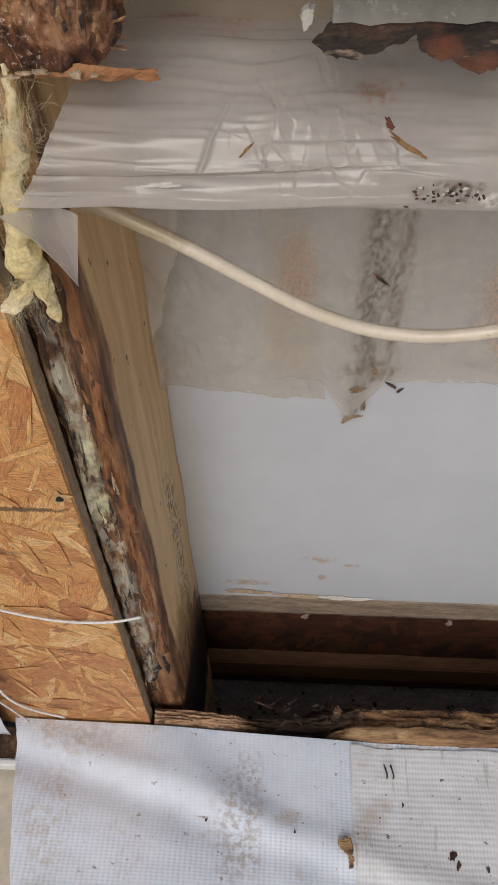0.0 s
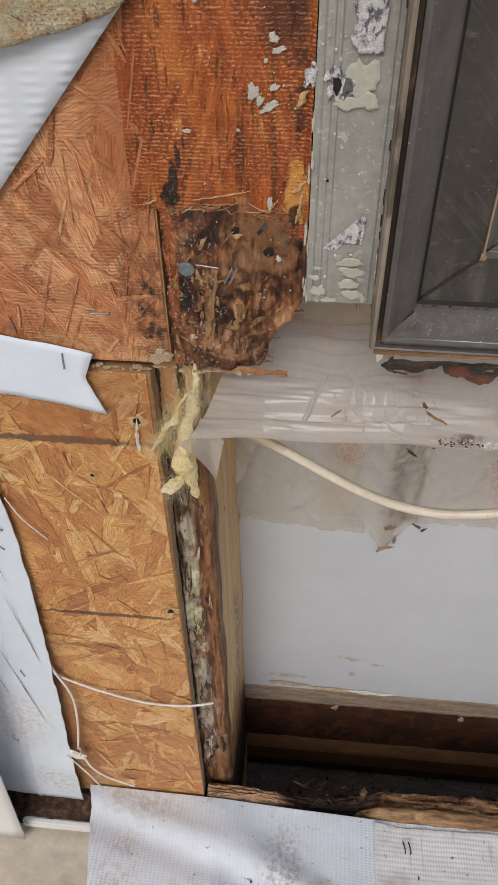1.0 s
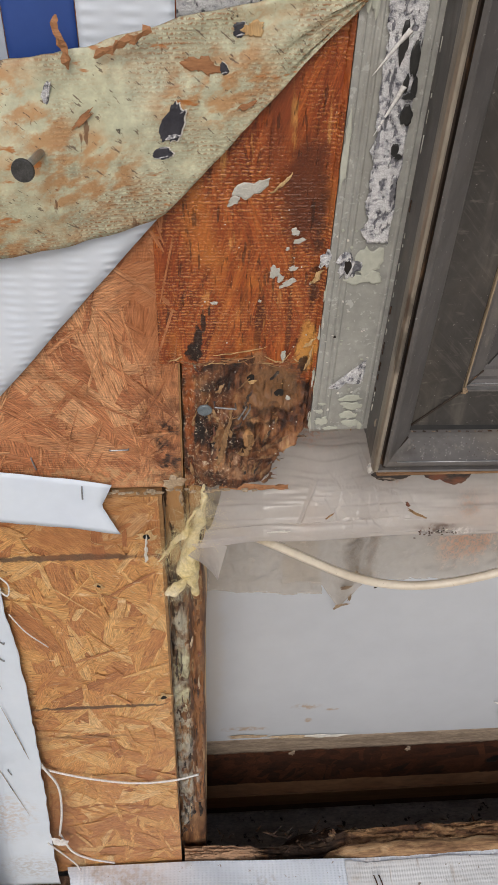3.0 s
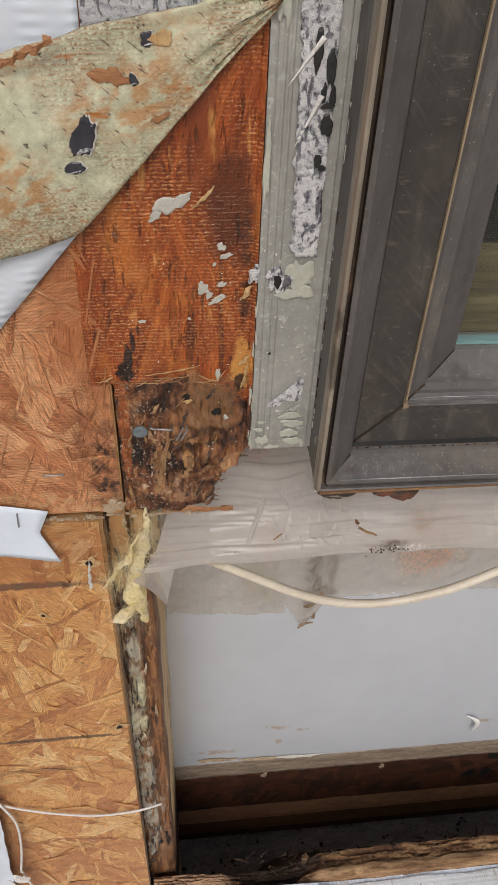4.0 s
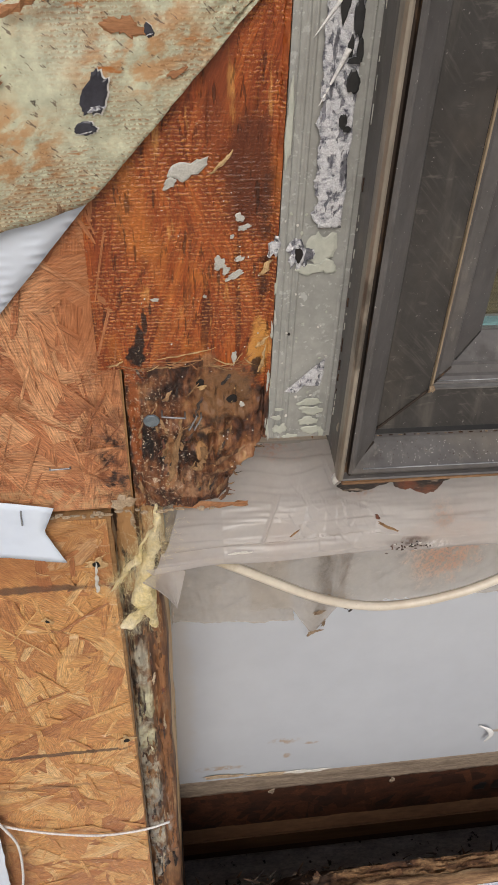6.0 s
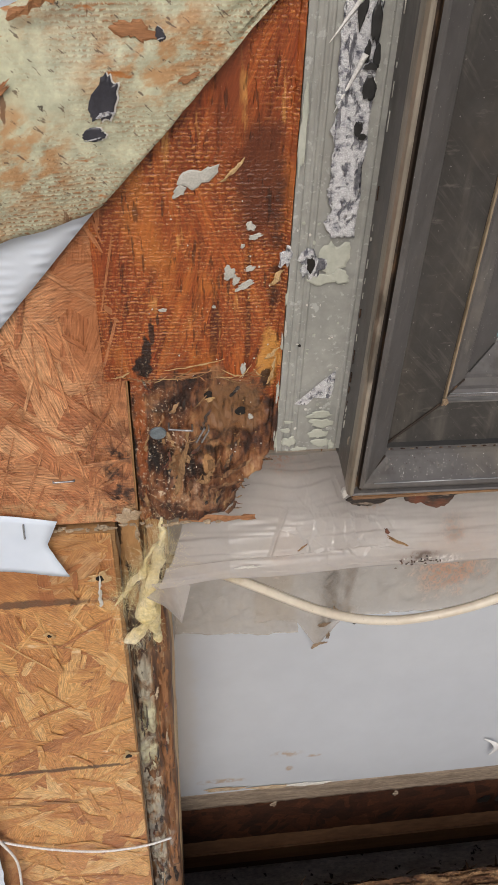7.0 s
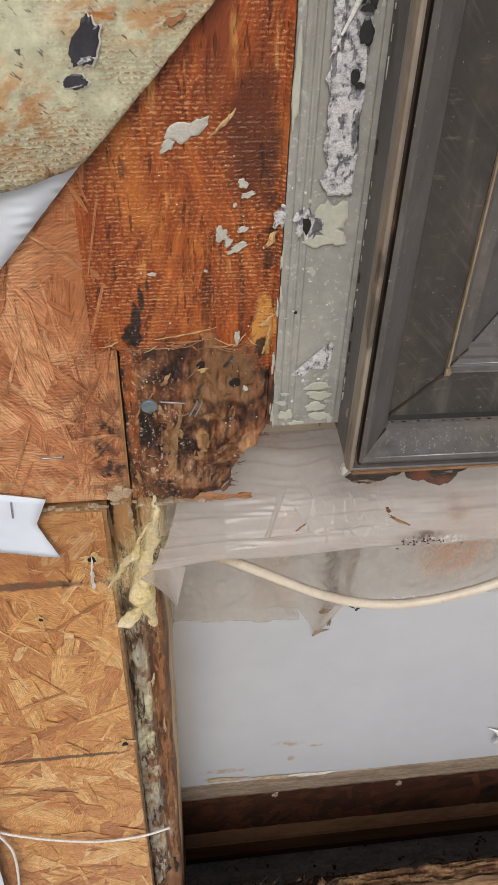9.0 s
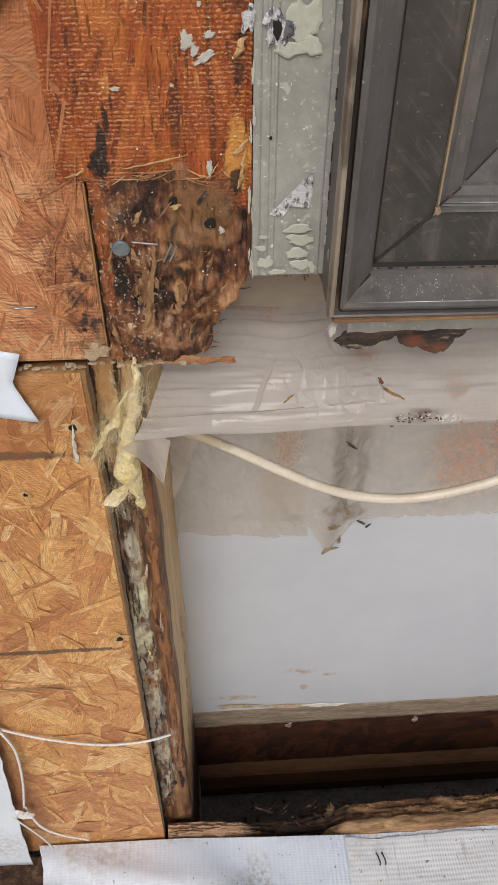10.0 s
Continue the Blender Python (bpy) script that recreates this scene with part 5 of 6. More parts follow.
for k, (x, z, rx, rz) in enumerate([(-0.0135, 1.112, 0.0062, 0.0085), (-0.0175, 1.1025, 0.0065, 0.0028), (-0.0105, 1.1035, 0.004, 0.0036), (-0.0115, 1.0275, 0.0062, 0.0024), (-0.0105, 1.022, 0.0062, 0.0028), (-0.012, 1.0155, 0.0056, 0.0026), (-0.0095, 1.0095, 0.0048, 0.0030), (-0.0265, 1.011, 0.0034, 0.0034), (-0.0285, 1.0185, 0.0022, 0.0016), (-0.0275, 1.024, 0.0022, 0.0010), (-0.021, 1.0062, 0.004, 0.0014), (-0.0045, 1.008, 0.0016, 0.003), (-0.0275, 1.235, 0.003, 0.02), (-0.0315, 1.165, 0.0016, 0.016)]):
    blob("sealant_patch", x, z, rx, rz, -0.0038 - 0.00006 * k, 90 + k, sealant, fin, 26, 0.3, 0.0005)
rr = random.Random(77)
for k in range(16):
    z = 1.006 + 0.09 * rr.random() ** 1.4
    blob("sealant_crumb", -0.0330 + rr.uniform(-0.0012, 0.0008), z, rr.uniform(0.0003, 0.0008), rr.uniform(0.0015, 0.0050), -0.0034, 1800 + k, sealant if k % 3 else flake_grey, fin, 16, 0.4, 0.0004)

for k in range(46):
    blob("sealant_speck", rr.uniform(-0.031, -0.006), rr.uniform(1.008, 1.13), rr.uniform(0.0002, 0.0009), rr.uniform(0.0002, 0.0010), -0.0037, 300 + k, flake_white if k % 3 else sealant, fin, 9, 0.3, 0.0003)
tri = mesh("foil_scrap", [(-0.0255, -0.0042, 1.0345), (-0.0065, -0.0048, 1.0545), (-0.0062, -0.0042, 1.0445), (-0.0075, -0.0046, 1.0375), (-0.016, -0.005, 1.0385), (-0.019, -0.0042, 1.0335)], [(0, 5, 4, 1), (1, 4, 3, 2)], foil_m, fin)
tri["label"] = "torn triangle of silver foil"
# screw hole with torn foil round it
blob("torn_foil", -0.0235, 1.1095, 0.0052, 0.0072, -0.0036, 41, foil_m, fin, 26, 0.5, 0.0012)
blob("screw_hole", -0.0238, 1.1098, 0.0019, 0.0034, -0.0049, 42, hole_black, fin, 18, 0.25, 0.0002)
blob("torn_foil", -0.0345, 1.113, 0.0025, 0.005, -0.0030, 43, foil_m, fin, 20, 0.5, 0.001)
blob("pin_hole", -0.0252, 1.0685, 0.0007, 0.0009, -0.0037, 44, hole_black, fin, 10, 0.2, 0.0002)
for k, (a0, a1) in enumerate([((-0.0245, -0.0048, 1.196), (-0.0125, -0.008, 1.214)), ((-0.0205, -0.0048, 1.172), (-0.0115, -0.0075, 1.193))]):
    tube("foil_shred", [a0, tuple((p + q) / 2 + 0.001 for p, q in zip(a0, a1)), a1], 0.0011, thread_m, fin, 6, 6, lambda t: 0.15 + t, 0.3)

# wood torn off under the window
torn = [(0.010, 0.963), (0.016, 0.9585), (0.026, 0.9585), (0.034, 0.961), (0.040, 0.9635), (0.0425, 0.9655), (0.0435, 0.962), (0.047, 0.9585), (0.055, 0.957), (0.064, 0.9535), (0.0685, 0.9545), (0.074, 0.9625), (0.081, 0.968), (0.078, 0.973), (0.06, 0.9755), (0.03, 0.976), (0.020, 0.973)]
torn = [(a[0] + (b[0] - a[0]) * k / 6, a[1] + (b[1] - a[1]) * k / 6) for a, b in zip(torn, torn[1:] + torn[:1]) for k in range(6)]
torn = [(x + 0.0012 * fbm(x, 1, z, 300), z + 0.0014 * fbm(x, 5, z, 320)) for x, z in torn]
tv = [(x, -0.0016 - 0.0005 * fbm(x, 0, z, 120), z) for x, z in torn]
tw = mesh("torn_wood", tv + [(x, -0.0008, z) for x, z in torn], [tuple(range(len(torn)))] + [(i, i + len(torn), (i + 1) % len(torn) + len(torn), (i + 1) % len(torn)) for i in range(len(torn))], rot_dark)
tagged(tw, "dark rotten strip of wood torn off under the window", "wood scrap")
tagged(box("sill_batten", (0.002, -0.0345, 0.9957), (0.95, -0.004, 0.9983), sill_rust, None, 0.0006), "thin brown wood strip under the window frame", "batten")
tagged(blob("sealant_lump", 0.008, 0.971, 0.0022, 0.004, -0.001, 52, flake_white, None, 20, 0.4, 0.003), "pale lump of old sealant under the frame", "sealant")
tagged(sheet("fibre_fringe", lambda u, v: (-0.034 + 0.036 * u, 0.001 + 0.004 * v, 1.004 - (0.003 + 0.010 * abs(fbm(u * 5, 2, 0, 5, 5)) * (0.3 + u)) * v), 140, 4, rim_wood, None, 0.003), "dirty fibre fringe under the nailing fin", "debris")

# ---- nails, staples, screws ----
def nail(name, x, y, z, r, head, label, shank=0.012, tilt=0.0):
    n = thing(name, label, "nail")
    bm = bmesh.new()
    bmesh.ops.create_cone(bm, cap_ends=True, segments=24, radius1=r, radius2=r * 0.92, depth=0.0012)
    bmesh.ops.rotate(bm, verts=bm.verts, matrix=Matrix.Rotation(radians(90), 3, 'X'))
    bmesh.ops.bevel(bm, geom=bm.edges[:], offset=0.0002, segments=1, affect='EDGES')
    me = bpy.data.meshes.new("head")
    bm.to_mesh(me)
    bm.free()
    me.materials.append(head)
    h = new("head", me)
    h.parent, h.matrix_basis = n, pose(x, y, z, tilt, 0, 0)
    tube("shank", [(x, y, z), (x, y + shank / 2, z), (x, y + shank, z)], r * 0.36, galv, n, 8, 1)
    return n


nail("nail", -0.0925, -0.0035, 1.0195, 0.0043, nail_blue, "blue-grey galvanised nail head in rotted sheathing", 0.01, 8)
n2 = nail("nail", 0, 0, 0, 0.0045, nail_dark, "dark clout nail sticking out of the folded membrane", 0.026)
n2.matrix_basis = pose(-0.160, -0.047, 1.174, -8, 0, -6)


def staple(p, q, label="thin galvanised staple driven into the wall", lift=0.0009):
    """A wire crown from p to q (x, y, z), its ends bent in."""
    p, q = Vector(p), Vector(q)
    into = Vector((0, 0.003, 0))
    up = Vector((0, -lift, 0))
    o = tube("staple", [p + into, p + up * 0.8, p + (q - p) * 0.08 + up, p + (q - p) * 0.92 + up, q + up * 0.8, q + into], 0.0005, galv, None, 6, 3)
    return tagged(o, label, "staple", "staples in the wall")


for x, y, z, an, ln in [(-0.23, -0.0062, 0.959, 88, 0.010), (-0.166, -0.0062, 0.959, 86, 0.0105), (-0.217, -0.0012, 1.004, -50, 0.010), (-0.192, -0.0012, 0.979, 100, 0.009), (-0.142, -0.0012, 0.989, 2, 0.0105), (-0.25, -0.007, 0.907, -40, 0.010), (-0.248, -0.007, 0.805, -60, 0.009), (-0.242, -0.007, 0.805, -58, 0.008), (-0.259, -0.007, 0.791, -50, 0.009), (-0.246, -0.007, 0.783, -60, 0.009), (-0.268, -0.007, 0.772, -50, 0.009), (-0.259, -0.007, 0.747, -58, 0.009), (-0.309, -0.009, 0.624, -70, 0.010), (-0.309, -0.009, 0.588, -70, 0.010), (-0.271, -0.009, 0.596, -80, 0.009), (-0.309, -0.011, 0.458, -70, 0.010), (-0.0715, -0.003, 1.017, 65, 0.0095), (-0.069, -0.003, 1.0165, 65, 0.0085)]:
    d = Vector((math.cos(radians(an)), 0, math.sin(radians(an)))) * ln / 2
    c = Vector((x, y, z))
    staple(c - d, c + d)
staple((-0.087, -0.005, 1.0245), (-0.0755, -0.005, 1.023), "bent galvanised staple pulled loose beside the nail", 0.002)
for dx in (0, 0.006):
    tagged(tube("staple", [(0.104 + dx, -0.026, 0.312), (0.104 + dx, -0.028, 0.3155), (0.106 + dx, -0.036, 0.3155), (0.106 + dx, -0.038, 0.312)], 0.0008, debris_m, None, 6, 4), "rusty staple in the folded house wrap", "staple", "staples in the wall")

# holes and flakes on the upper sheet
marks = thing("wall_mark", "nail holes and paint flakes on the stained sheathing", "marks", kind="structure")
for k, (x, z, r) in enumerate([(-0.0675, 1.0405, 0.0021), (-0.0515, 1.030, 0.0026)]):
    blob("nail_hole", x, z, r, r * 1.1, -0.0015, 20 + k, hole_black, marks, 16, 0.15, 0.0004)
blob("nail_hole_rim", -0.0668, 1.0385, 0.0024, 0.0014, -0.0022, 23, splinter_m, marks, 14, 0.5, 0.0006)
for k, (x, z, rx, rz, turn) in enumerate([(-0.072, 1.147, 0.0085, 0.0034, 0.45), (-0.079, 1.1415, 0.003, 0.002, 0.6), (-0.050, 1.1265, 0.0018, 0.0022, 0.3), (-0.048, 1.122, 0.0028, 0.0014, 0.2), (-0.0585, 1.1055, 0.003, 0.003, 0.6), (-0.0555, 1.102, 0.0018, 0.002, 0), (-0.0495, 1.1075, 0.0022, 0.0014, 0.5), (-0.0515, 1.0995, 0.0045, 0.0016, 0.45), (-0.053, 1.118, 0.001, 0.001, 0), (-0.051, 1.0555, 0.0014, 0.0036, -0.1), (-0.0465, 1.027, 0.0014, 0.0016, 0), (-0.0875, 1.0885, 0.0018, 0.001, 0.1), (-0.065, 1.0895, 0.0008, 0.0008, 0)]):
    blob("paint_flake", x, z, rx, rz, -0.0022, 120 + k, flake_grey, marks, 26, 0.35, 0.0006, turn)
for k in range(60):
    blob("paint_speck", rr.uniform(-0.1, -0.038), rr.uniform(0.98, 1.14), rr.uniform(0.0002, 0.0005), rr.uniform(0.0002, 0.0005), -0.0024, 500 + k, flake_white if k % 2 else splinter_m, marks, 7, 0.2, 0.0004)


def splinter(x0, z0, x1, z1, w, y, material, label, lift=0.002, taper=None):
    mid = ((x0 + x1) / 2, y - lift, (z0 + z1) / 2)
    o = tube("splinter", [(x0, y, z0), mid, (x1, y - lift * 0.6, z1)], w, material, None, 4, 6, taper or (lambda t: 0.08 + 0.8 * math.sin(0.15 + 2.85 * t) ** 0.7), 0.35)
    o.data.shade_flat()
    for v in o.data.vertices:
        v.co += Vector((fbm(*v.co, 300), fbm(v.co.z, v.co.x, 0, 300), fbm(v.co.x, 1, v.co.z, 300))) * w * 0.9
    return tagged(o, label, "splinter", "wood splinters")


lb = "torn wood splinter standing off the board"
splinter(-0.083, 0.9525, -0.0395, 0.9515, 0.0024, 0.002, splinter_red, "long reddish splinter along the rotted sheet edge", 0.001, lambda t: 1.1 - 0.3 * t)
for x0, z0, x1, z1, w, m in [(-0.0845, 0.975, -0.0785, 1.012, 0.0019, splinter_dim), (-0.088, 0.993, -0.085, 1.004, 0.0013, splinter_dim), (-0.0685, 0.983, -0.0655, 1.000, 0.0022, splinter_dim), (-0.072, 0.984, -0.066, 0.988, 0.0013, splinter_dim), (-0.064, 0.985, -0.048, 0.997, 0.0018, rotted_wood), (-0.066, 0.98, -0.049, 0.985, 0.0016, rotted_wood), (-0.060, 0.965, -0.052, 0.978, 0.0018, rotted_wood), (-0.058, 0.959, -0.0525, 0.969, 0.0015, rotted_wood), (-0.113, 1.0525, -0.104, 1.0565, 0.0006, splinter_m), (-0.088, 1.056, -0.060, 1.062, 0.0005, splinter_m), (-0.086, 1.054, -0.062, 1.056, 0.0005, splinter_red), (-0.0415, 1.060, -0.035, 1.068, 0.0012, splinter_m), (-0.0385, 1.046, -0.036, 1.062, 0.0011, splinter_m), (-0.1325, 0.884, -0.1305, 0.915, 0.0013, flake_white), (-0.0405, 1.098, -0.0355, 1.108, 0.0014, splinter_m), (-0.063, 1.145, -0.053, 1.155, 0.0009, splinter_m)]:
    splinter(x0, z0, x1, z1, w, -0.002, m, lb)
for k in range(40):
    x, z = rr.uniform(-0.24, -0.125), rr.uniform(0.40, 0.945)
    an, ln = rr.gauss(0.1, 0.5), rr.uniform(0.004, 0.012)
    splinter(x, z, x + math.cos(an) * ln, z + math.sin(an) * ln, rr.uniform(0.0003, 0.0006), -0.0022, splinter_m, "fine pale wood splinter on the strand board", 0.0012)
for k in range(46):
    x, z = rr.uniform(-0.101, -0.050), rr.uniform(0.958, 1.044)
    if x > -0.058 and z < 0.985:
        continue
    an, ln = rr.gauss(1.35, 0.45), rr.uniform(0.003, 0.012)
    m = rr.choice((splinter_dim, splinter_dim, rotted_wood, rot_dark, rot_dark, splinter_lip))
    splinter(x, z, x + math.cos(an) * ln, z + math.sin(an) * ln, rr.uniform(0.0004, 0.0011), -0.0016, m, "frayed rotten splinter on the sheathing", 0.0014)
for k in range(22):
    x = rr.uniform(-0.112, -0.045)
    an, ln = rr.gauss(0.12, 0.25), rr.uniform(0.004, 0.018)
    splinter(x, 1.0505 + rr.uniform(-0.002, 0.005), x + math.cos(an) * ln, 1.0505 + math.sin(an) * ln + rr.uniform(0, 0.003), rr.uniform(0.0002, 0.0005), -0.0022, rr.choice((splinter_m, splinter_red, splinter_dim)), "thin fibre lifting along the torn layer", 0.0014)
pit = thing("wall_mark", "splintered screw holes in the lower sheathing", "marks", kind="structure")
for k, (x, z, r) in enumerate([(-0.1305, 0.912, 0.0028), (-0.166, 0.861, 0.0016), (-0.1275, 0.706, 0.003)]):
    blob("chipped_rim", x, z, r * 1.9, r * 1.7, -0.0016, 60 + k, splinter_m, pit, 20, 0.6, 0.0007)
    blob("screw_hole", x, z, r * 0.8, r * 0.9, -0.0024, 64 + k, hole_black, pit, 14, 0.3, 0.0003)
# crumbs along the seam between the sheets
for k in range(26):
    x = rr.uniform(-0.16, -0.06)
    tagged(blob("seam_crumb", x, 0.9535 + rr.uniform(-0.002, 0.0015), rr.uniform(0.0006, 0.0030), rr.uniform(0.0004, 0.0011), -0.0005, 700 + k, torn_paper if k % 2 else osb_edge, None, 12, 0.5, 0.0018), "pale crumb of wood and sealant on the sheet edge", "crumb", "crumbs along the seam")
tagged(blob("sealant_lump", -0.111, 0.962, 0.006, 0.005, -0.001, 801, torn_paper, None, 24, 0.5, 0.0025), "beige smear of sealant on the panel seam", "sealant")

# membrane flap: tears and chips
for k, (x, z, rx, rz, turn, m, lb) in enumerate([(-0.1055, 1.1785, 0.0042, 0.0088, -0.45, bitumen, "black torn hole in the folded membrane"), (-0.1100, 1.1665, 0.0045, 0.0024, 0.25, bitumen, "black torn hole in the folded membrane"), (-0.0785, 1.2125, 0.003, 0.0026, 0.3, bitumen, "black torn hole in the folded membrane"), (-0.0845, 1.199, 0.0018, 0.0022, 0.2, bitumen, "black torn hole in the folded membrane"), (-0.153, 1.191, 0.0016, 0.005, -0.3, foil_m, "shiny nick in the folded membrane"), (-0.197, 1.186, 0.008, 0.003, 0.05, bitumen, "black torn hole in the folded membrane"), (-0.093, 1.2, 0.0075, 0.0032, -0.25, splinter_red, "orange wood chip stuck on the membrane"), (-0.0735, 1.213, 0.004, 0.003, 0.3, splinter_m, "orange wood chip stuck on the membrane"), (-0.14, 1.182, 0.006, 0.0012, 0.7, splinter_red, "orange wood chip stuck on the membrane"), (-0.075, 1.185, 0.004, 0.0012, 0.25, splinter_red, "orange wood chip stuck on the membrane")]):
    u = min(1, max(0, (-0.029 - x) / 0.36))
    lo, hi = flap(u, 0)[2], flap(u, 1)[2]
    y = flap(u, min(1, max(0, (z - lo) / (hi - lo))))[1]
    if m is bitumen:
        blob("tear_rim", x + 0.0002, z - 0.0002, rx * 1.10, rz * 1.08, y - 0.0006, 840 + k, flake_white, fl, 40, 0.25, 0.0004, turn)["label"] = "pale torn rim"
        # the glint across the tear is a pale patch of its own
        glint = blob("tear_glint", x + rx * 0.1, z - rz * 0.55, rx * 0.6, rz * 0.12, y - 0.0018, 870 + k, foil_m, fl, 20, 0.4, 0.0003, 0.25)
        glint["label"] = "glint in the tear, shaped as a pale sliver"
    if m in (bitumen, foil_m):
        blob("tear", x, z, rx, rz, y - 0.0012, 840 + k, m, fl, 40, 0.25, 0.0006, turn)["label"] = lb
    else:
        tagged(blob("wood_chip", x, z, rx, rz, y - 0.0014, 840 + k, m, None, 40, 0.4, 0.0008, turn), lb, "wood chip")
for x0, z0, x1, z1, w in [(-0.134, 1.205, -0.112, 1.2145, 0.002), (-0.143, 1.2, -0.1465, 1.219, 0.0016), (-0.205, 1.186, -0.203, 1.203, 0.0016)]:
    splinter(x0, z0, x1, z1, w, -0.016 - 0.05 * max(0, -x0 - 0.13), splinter_red, "orange wood sliver along the membrane edge")

# ---- threads ----
for pts, r in [([(-0.252, -0.004, 0.60), (-0.234, -0.006, 0.586), (-0.2, -0.007, 0.568), (-0.161, -0.006, 0.552), (-0.125, -0.004, 0.549), (-0.1, -0.002, 0.555)], 0.0011), ([(-0.25, -0.004, 0.63), (-0.240, -0.008, 0.596), (-0.233, -0.008, 0.556), (-0.237, -0.009, 0.5), (-0.246, -0.01, 0.445)], 0.0012), ([(-0.246, -0.008, 0.44), (-0.238, -0.012, 0.405), (-0.221, -0.014, 0.385), (-0.196, -0.012, 0.362)], 0.0012), ([(-0.23, -0.006, 0.88), (-0.224, -0.009, 0.874), (-0.2265, -0.009, 0.862), (-0.233, -0.006, 0.866)], 0.0006), ([(-0.231, -0.005, 0.835), (-0.222, -0.007, 0.815), (-0.21, -0.004, 0.79)], 0.0005), ([(-0.26, -0.012, 0.43), (-0.24, -0.014, 0.38), (-0.236, -0.01, 0.34)], 0.0009)]:
    tagged(tube("thread", pts, r, thread_m, None, 6, 8), "loose white wrap thread over the sheathing", "thread", "loose wrap threads")
tagged(blob("thread_knot", -0.247, 0.437, 0.007, 0.008, -0.012, 901, thread_m, None, 22, 0.6, 0.004), "frayed knot of white wrap threads", "thread")

# ---- wallboard foot and cavity debris ----
for x0, x1, z, m, lb in [(0.045, 0.098, 0.309, flake_white, "white torn paper strip at the wallboard foot"), (0.0, 0.045, 0.311, torn_paper, "brown torn paper at the wallboard foot"), (-0.06, -0.01, 0.317, torn_paper, "brown torn paper at the wallboard foot")]:
    o = blob("torn_paper", (x0 + x1) / 2, z, (x1 - x0) / 2, 0.0042, 0.150, int(x1 * 900), m, None, 50, 0.4, 0.0012)
    tagged(o, lb, "torn paper")
for k, x in enumerate((0.03, 0.19)):
    tagged(blob("plaster_crumb", x + 0.01 * math.sin(k * 9), 0.262 + 0.004 * math.sin(k * 5), 0.004, 0.006, 0.151, 930 + k, plate_edge, None, 14, 0.5, 0.002), "grey-brown crumb hanging under the plate", "crumb")
curl = tube("film_curl", [(0.286, 0.148, 0.384), (0.298, 0.143, 0.380), (0.303, 0.142, 0.368), (0.299, 0.143, 0.352)], 0.0025, film_edge, None, 8, 8, lambda t: 0.5 + math.sin(3 * t), 0.3)
tagged(curl, "curled white paper scrap on the wallboard", "torn paper")
for k in range(90):
    x = rr.uniform(-0.09, 0.42)
    dense = rr.random()
    x = rr.gauss(0.055, 0.03) if dense < 0.4 else x
    y, z = rr.uniform(0.004, 0.07), 0.302 + rr.uniform(-0.006, 0.01)
    an, ln, up = rr.uniform(0, 6.28), rr.uniform(0.004, 0.02), rr.uniform(-0.3, 0.9)
    m = rr.choice((rim_wood, rotted_wood, rot_dark, debris_m, debris_m, rot_dark))
    zc = z - 0.012 - 2.4 * max(0, y - 0.032)
    o = tube("rot_chip", [(x, y, zc), (x + math.cos(an) * ln / 2, y + math.sin(an) * ln / 3, zc + up * ln / 2 + 0.001), (x + math.cos(an) * ln, y + math.sin(an) * ln / 1.5, zc + up * ln)], rr.uniform(0.0008, 0.0028), m, None, 6, 4, lambda t: 1.2 - 0.8 * t, 0.5)
    tagged(o, "crumbled chip of rotten wood on the rim", "wood chip", "rotten wood chips")
splinter(0.058, 0.295, 0.061, 0.332, 0.005, 0.02, rim_wood, "upright tan splinter on the rotted rim", 0.0)
# right-hand run of sound wood on the rim
def lip(u, v):
    x = 0.05 + 0.6 * u
    k = v * math.pi * 2
    r = 0.0095 * min(1, (x - 0.045) * 30) + 0.0015 * fbm(x, 1, 0, 30)
    zc = 0.305 - 0.012 * max(0, 0.095 - x) / 0.04 + 0.004 * fbm(x, 2, 0, 25)
    return x, 0.004 + r * 0.9 * math.cos(k) + 0.002 * fbm(x * 0.4, k, 1, 100), zc + r * 0.8 * math.sin(k) + 0.002 * fbm(x * 0.4, k, 3, 100)


tagged(sheet("split_batten", lip, 260, 24, splinter_lip), "tan split wood batten along the rotted rim", "batten")
# dirt crumbs on the folded wrap
for k, (x, y, r) in enumerate([(0.066, -0.098, 0.012), (0.07, -0.11, 0.007), (0.161, -0.10, 0.006), (0.165, -0.108, 0.005), (-0.06, -0.085, 0.002), (0.02, -0.09, 0.002), (0.12, -0.06, 0.002), (0.19, -0.11, 0.003)]):
    o = blob("bark_crumb", x, 0, r * 0.45, r * 0.8, 0, 950 + k, debris_m if k > 1 else rim_wood, None, 18, 0.6, 0.003)
    o.matrix_basis = pose(0, y, low_z(x, y) + 0.0005, -90, 0, 0)
    tagged(o, "brown rotten crumb lying on the house wrap", "crumb", "crumbs on the wrap")

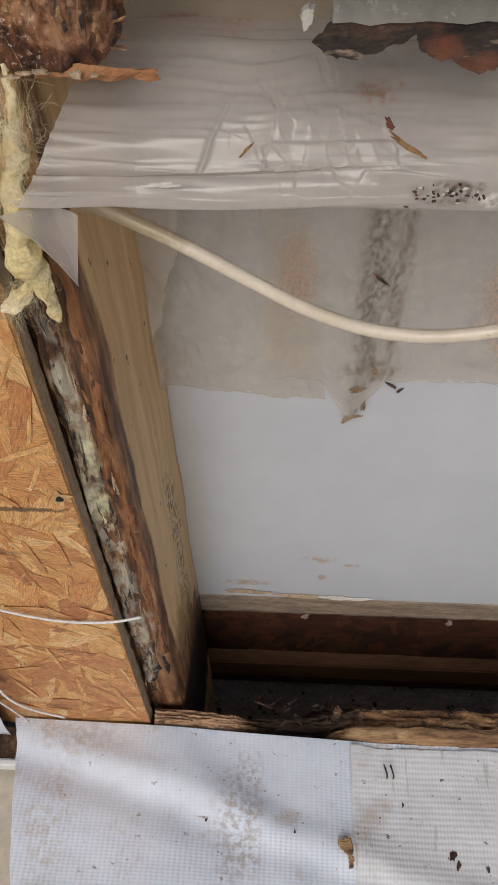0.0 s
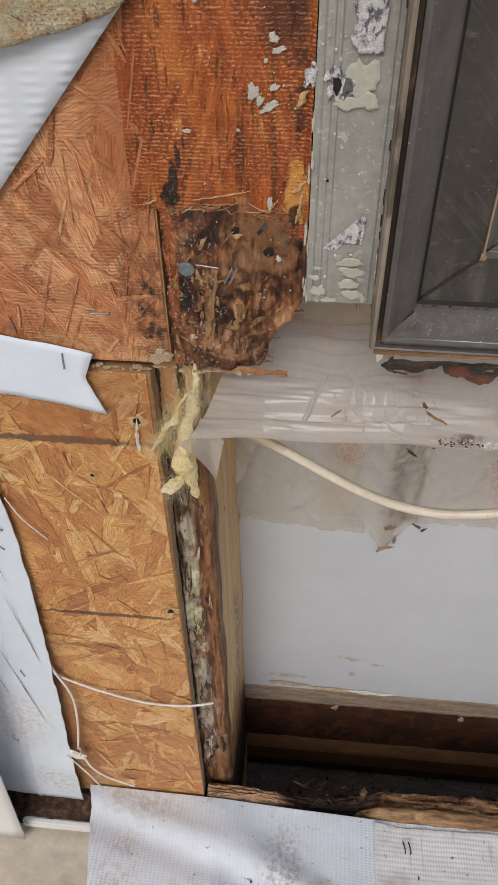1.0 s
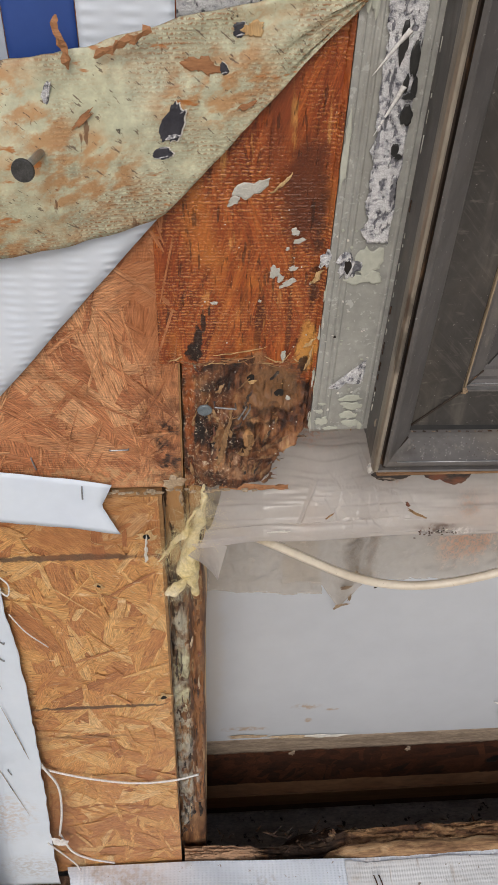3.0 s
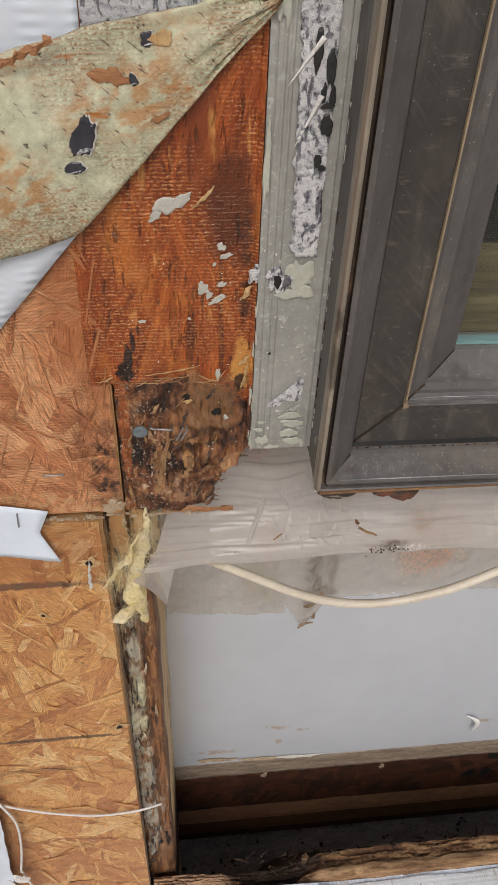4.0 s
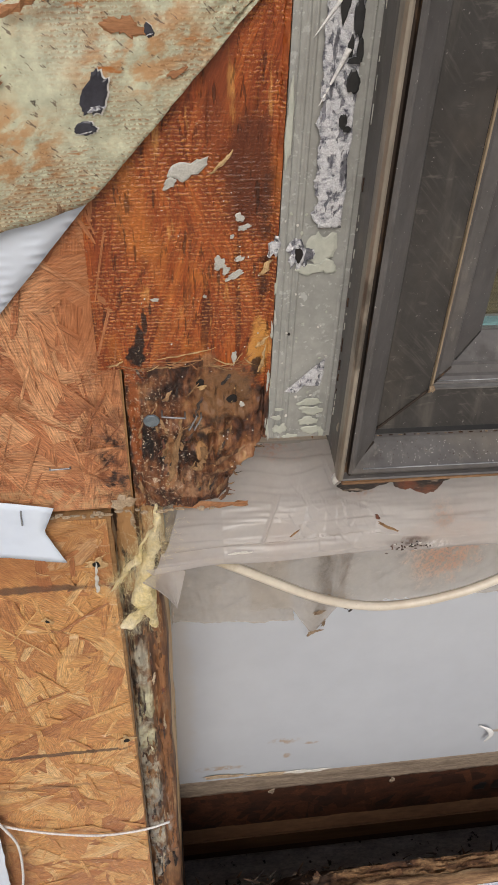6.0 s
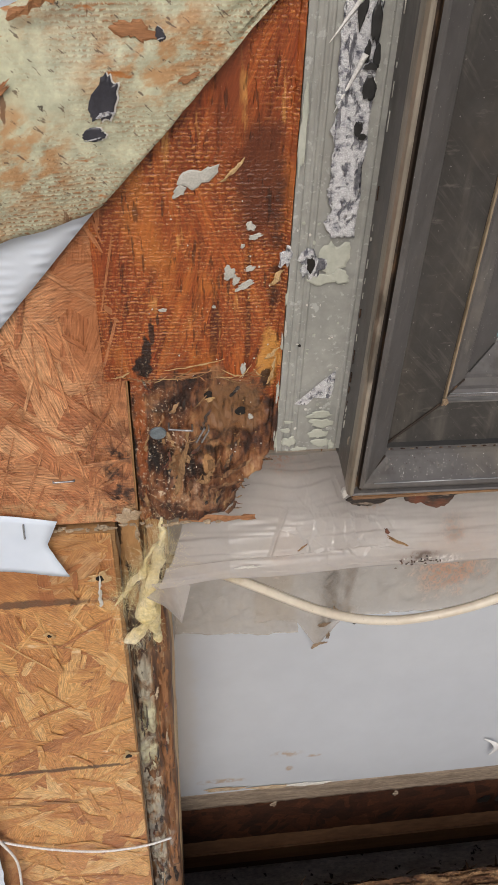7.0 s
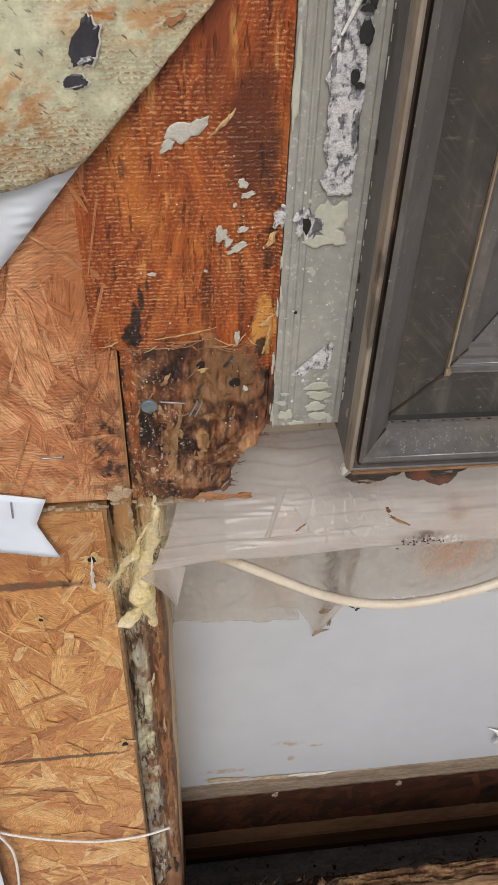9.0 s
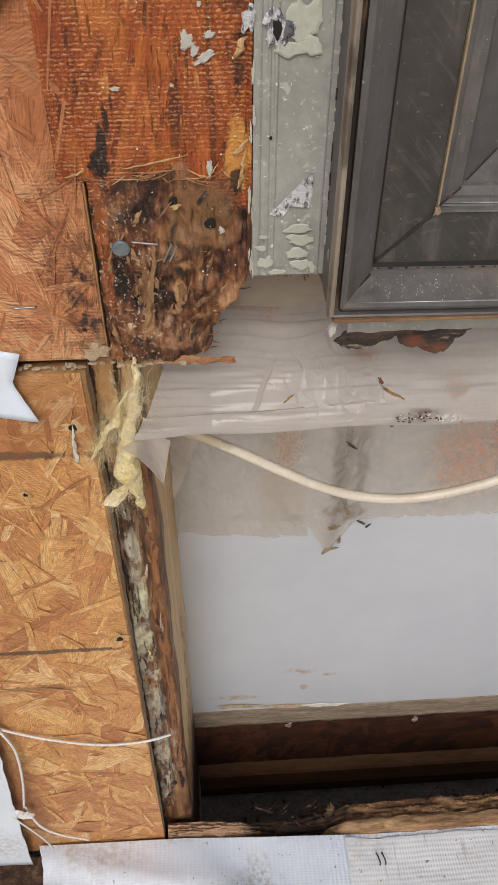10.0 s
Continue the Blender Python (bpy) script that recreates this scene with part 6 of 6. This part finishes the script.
# torn scraps on the films
for k, (x, y, z, rx, rz, turn, m, lb) in enumerate([(0.0500, 0.142, 0.618, 0.0050, 0.0026, 0.7, torn_brown, "brown torn paper scrap hanging from the film"), (0.0570, 0.142, 0.622, 0.0045, 0.0020, 0.2, torn_brown, "brown torn paper scrap hanging from the film"), (0.0620, 0.142, 0.634, 0.0016, 0.0060, -0.1, torn_brown, "brown torn paper scrap hanging from the film"), (0.0560, 0.142, 0.652, 0.0060, 0.0026, 0.3, torn_brown, "brown torn paper scrap hanging from the film"), (0.0655, 0.140, 0.676, 0.0016, 0.0080, 0.5, torn_brown, "dark dirt clot on the film"), (0.080, 0.140, 0.660, 0.0060, 0.0014, -0.6, rot_dark, "dark dirt clot on the film"), (0.087, 0.140, 0.655, 0.0030, 0.0016, 0.9, rot_dark, "dark dirt clot on the film"), (0.062, 0.140, 0.757, 0.0080, 0.0012, -0.75, rot_dark, "dark dirt clot on the film"), (0.0375, -0.002, 0.9365, 0.0010, 0.0026, 0.6, rot_dark, "dark wood crumb caught on the film"), (0.0445, -0.004, 0.9295, 0.009, 0.0009, -0.6, splinter_dim, "brown sliver caught on the film"), (-0.012, -0.001, 0.926, 0.0035, 0.0006, 0.8, splinter_dim, "brown sliver caught on the film"), (-0.044, -0.001, 0.912, 0.006, 0.0012, 0.05, flake_white, "thin white streak on the film")]):
    tagged(blob("film_scrap", x, z, rx, rz, y, 1200 + k, m, None, 34, 0.45, 0.0008, turn), lb, "scrap", "scraps on the film")
for k in range(44):
    x = rr.gauss(0.062, 0.009)
    tagged(blob("film_speck", x, 0.9112 + rr.gauss(0, 0.0020) - 0.03 * (x - 0.062), rr.uniform(0.0003, 0.0010), rr.uniform(0.0002, 0.0007), -0.0045, 1300 + k, rot_dark if k % 5 else flake_white, None, 9, 0.4, 0.0005), "dark mouldy speck on the film hem", "speck", "mould specks on the film")

# unreadable printing on the joist web
for k, (x, z, rx, rz) in enumerate([(0.352, 0.153, 0.009, 0.013), (0.378, 0.154, 0.010, 0.013), (0.380, 0.208, 0.012, 0.013)]):
    blob("print_bar", x, z, rx, rz, 0.1748, 1400 + k, ink, joist, 16, 0.25, 0.0003)

# loose fibres along the rotted edges
for k in range(10):
    z = rr.uniform(0.957, 1.0)
    x = corner(1.0, (z - 0.953) / 0.36)[0]
    an, ln = rr.gauss(-0.4, 0.7), rr.uniform(0.002, 0.006)
    splinter(x - 0.002, z, x + math.cos(an) * ln, z + math.sin(an) * ln, rr.uniform(0.0003, 0.0006), rr.uniform(0.0, 0.004), rr.choice((rotted_wood, splinter_dim, rot_dark)), "frayed rotten fibre on the sheet edge", 0.001)
for k in range(70):
    z = rr.uniform(0.36, 0.93)
    x, y = rr.uniform(-0.124, -0.096), 0.012 + rr.uniform(-0.002, 0.004)
    ln = rr.uniform(0.006, 0.03)
    splinter(x, z, x + rr.uniform(-0.002, 0.002), z + ln, rr.uniform(0.0004, 0.0013), y, rr.choice((rotted_wood, splinter_dim, rot_dark, torn_paper)), "rotten sliver peeling off the stud", 0.002)

# slits and creases in the side wrap
for pts in ([(-0.262, -0.0085, 0.86), (-0.259, -0.0085, 0.80), (-0.252, -0.0085, 0.74)], [(-0.285, -0.0095, 0.66), (-0.277, -0.0095, 0.58), (-0.268, -0.0105, 0.50)], [(-0.305, -0.0095, 0.70), (-0.300, -0.0095, 0.62), (-0.292, -0.0105, 0.55)], [(-0.258, -0.0095, 0.72), (-0.253, -0.0095, 0.66), (-0.25, -0.0095, 0.62)]):
    tube("slit", pts, 0.00045, grey_plate, sw, 6, 8, lambda t: 0.2 + math.sin(3 * t), 0.4)
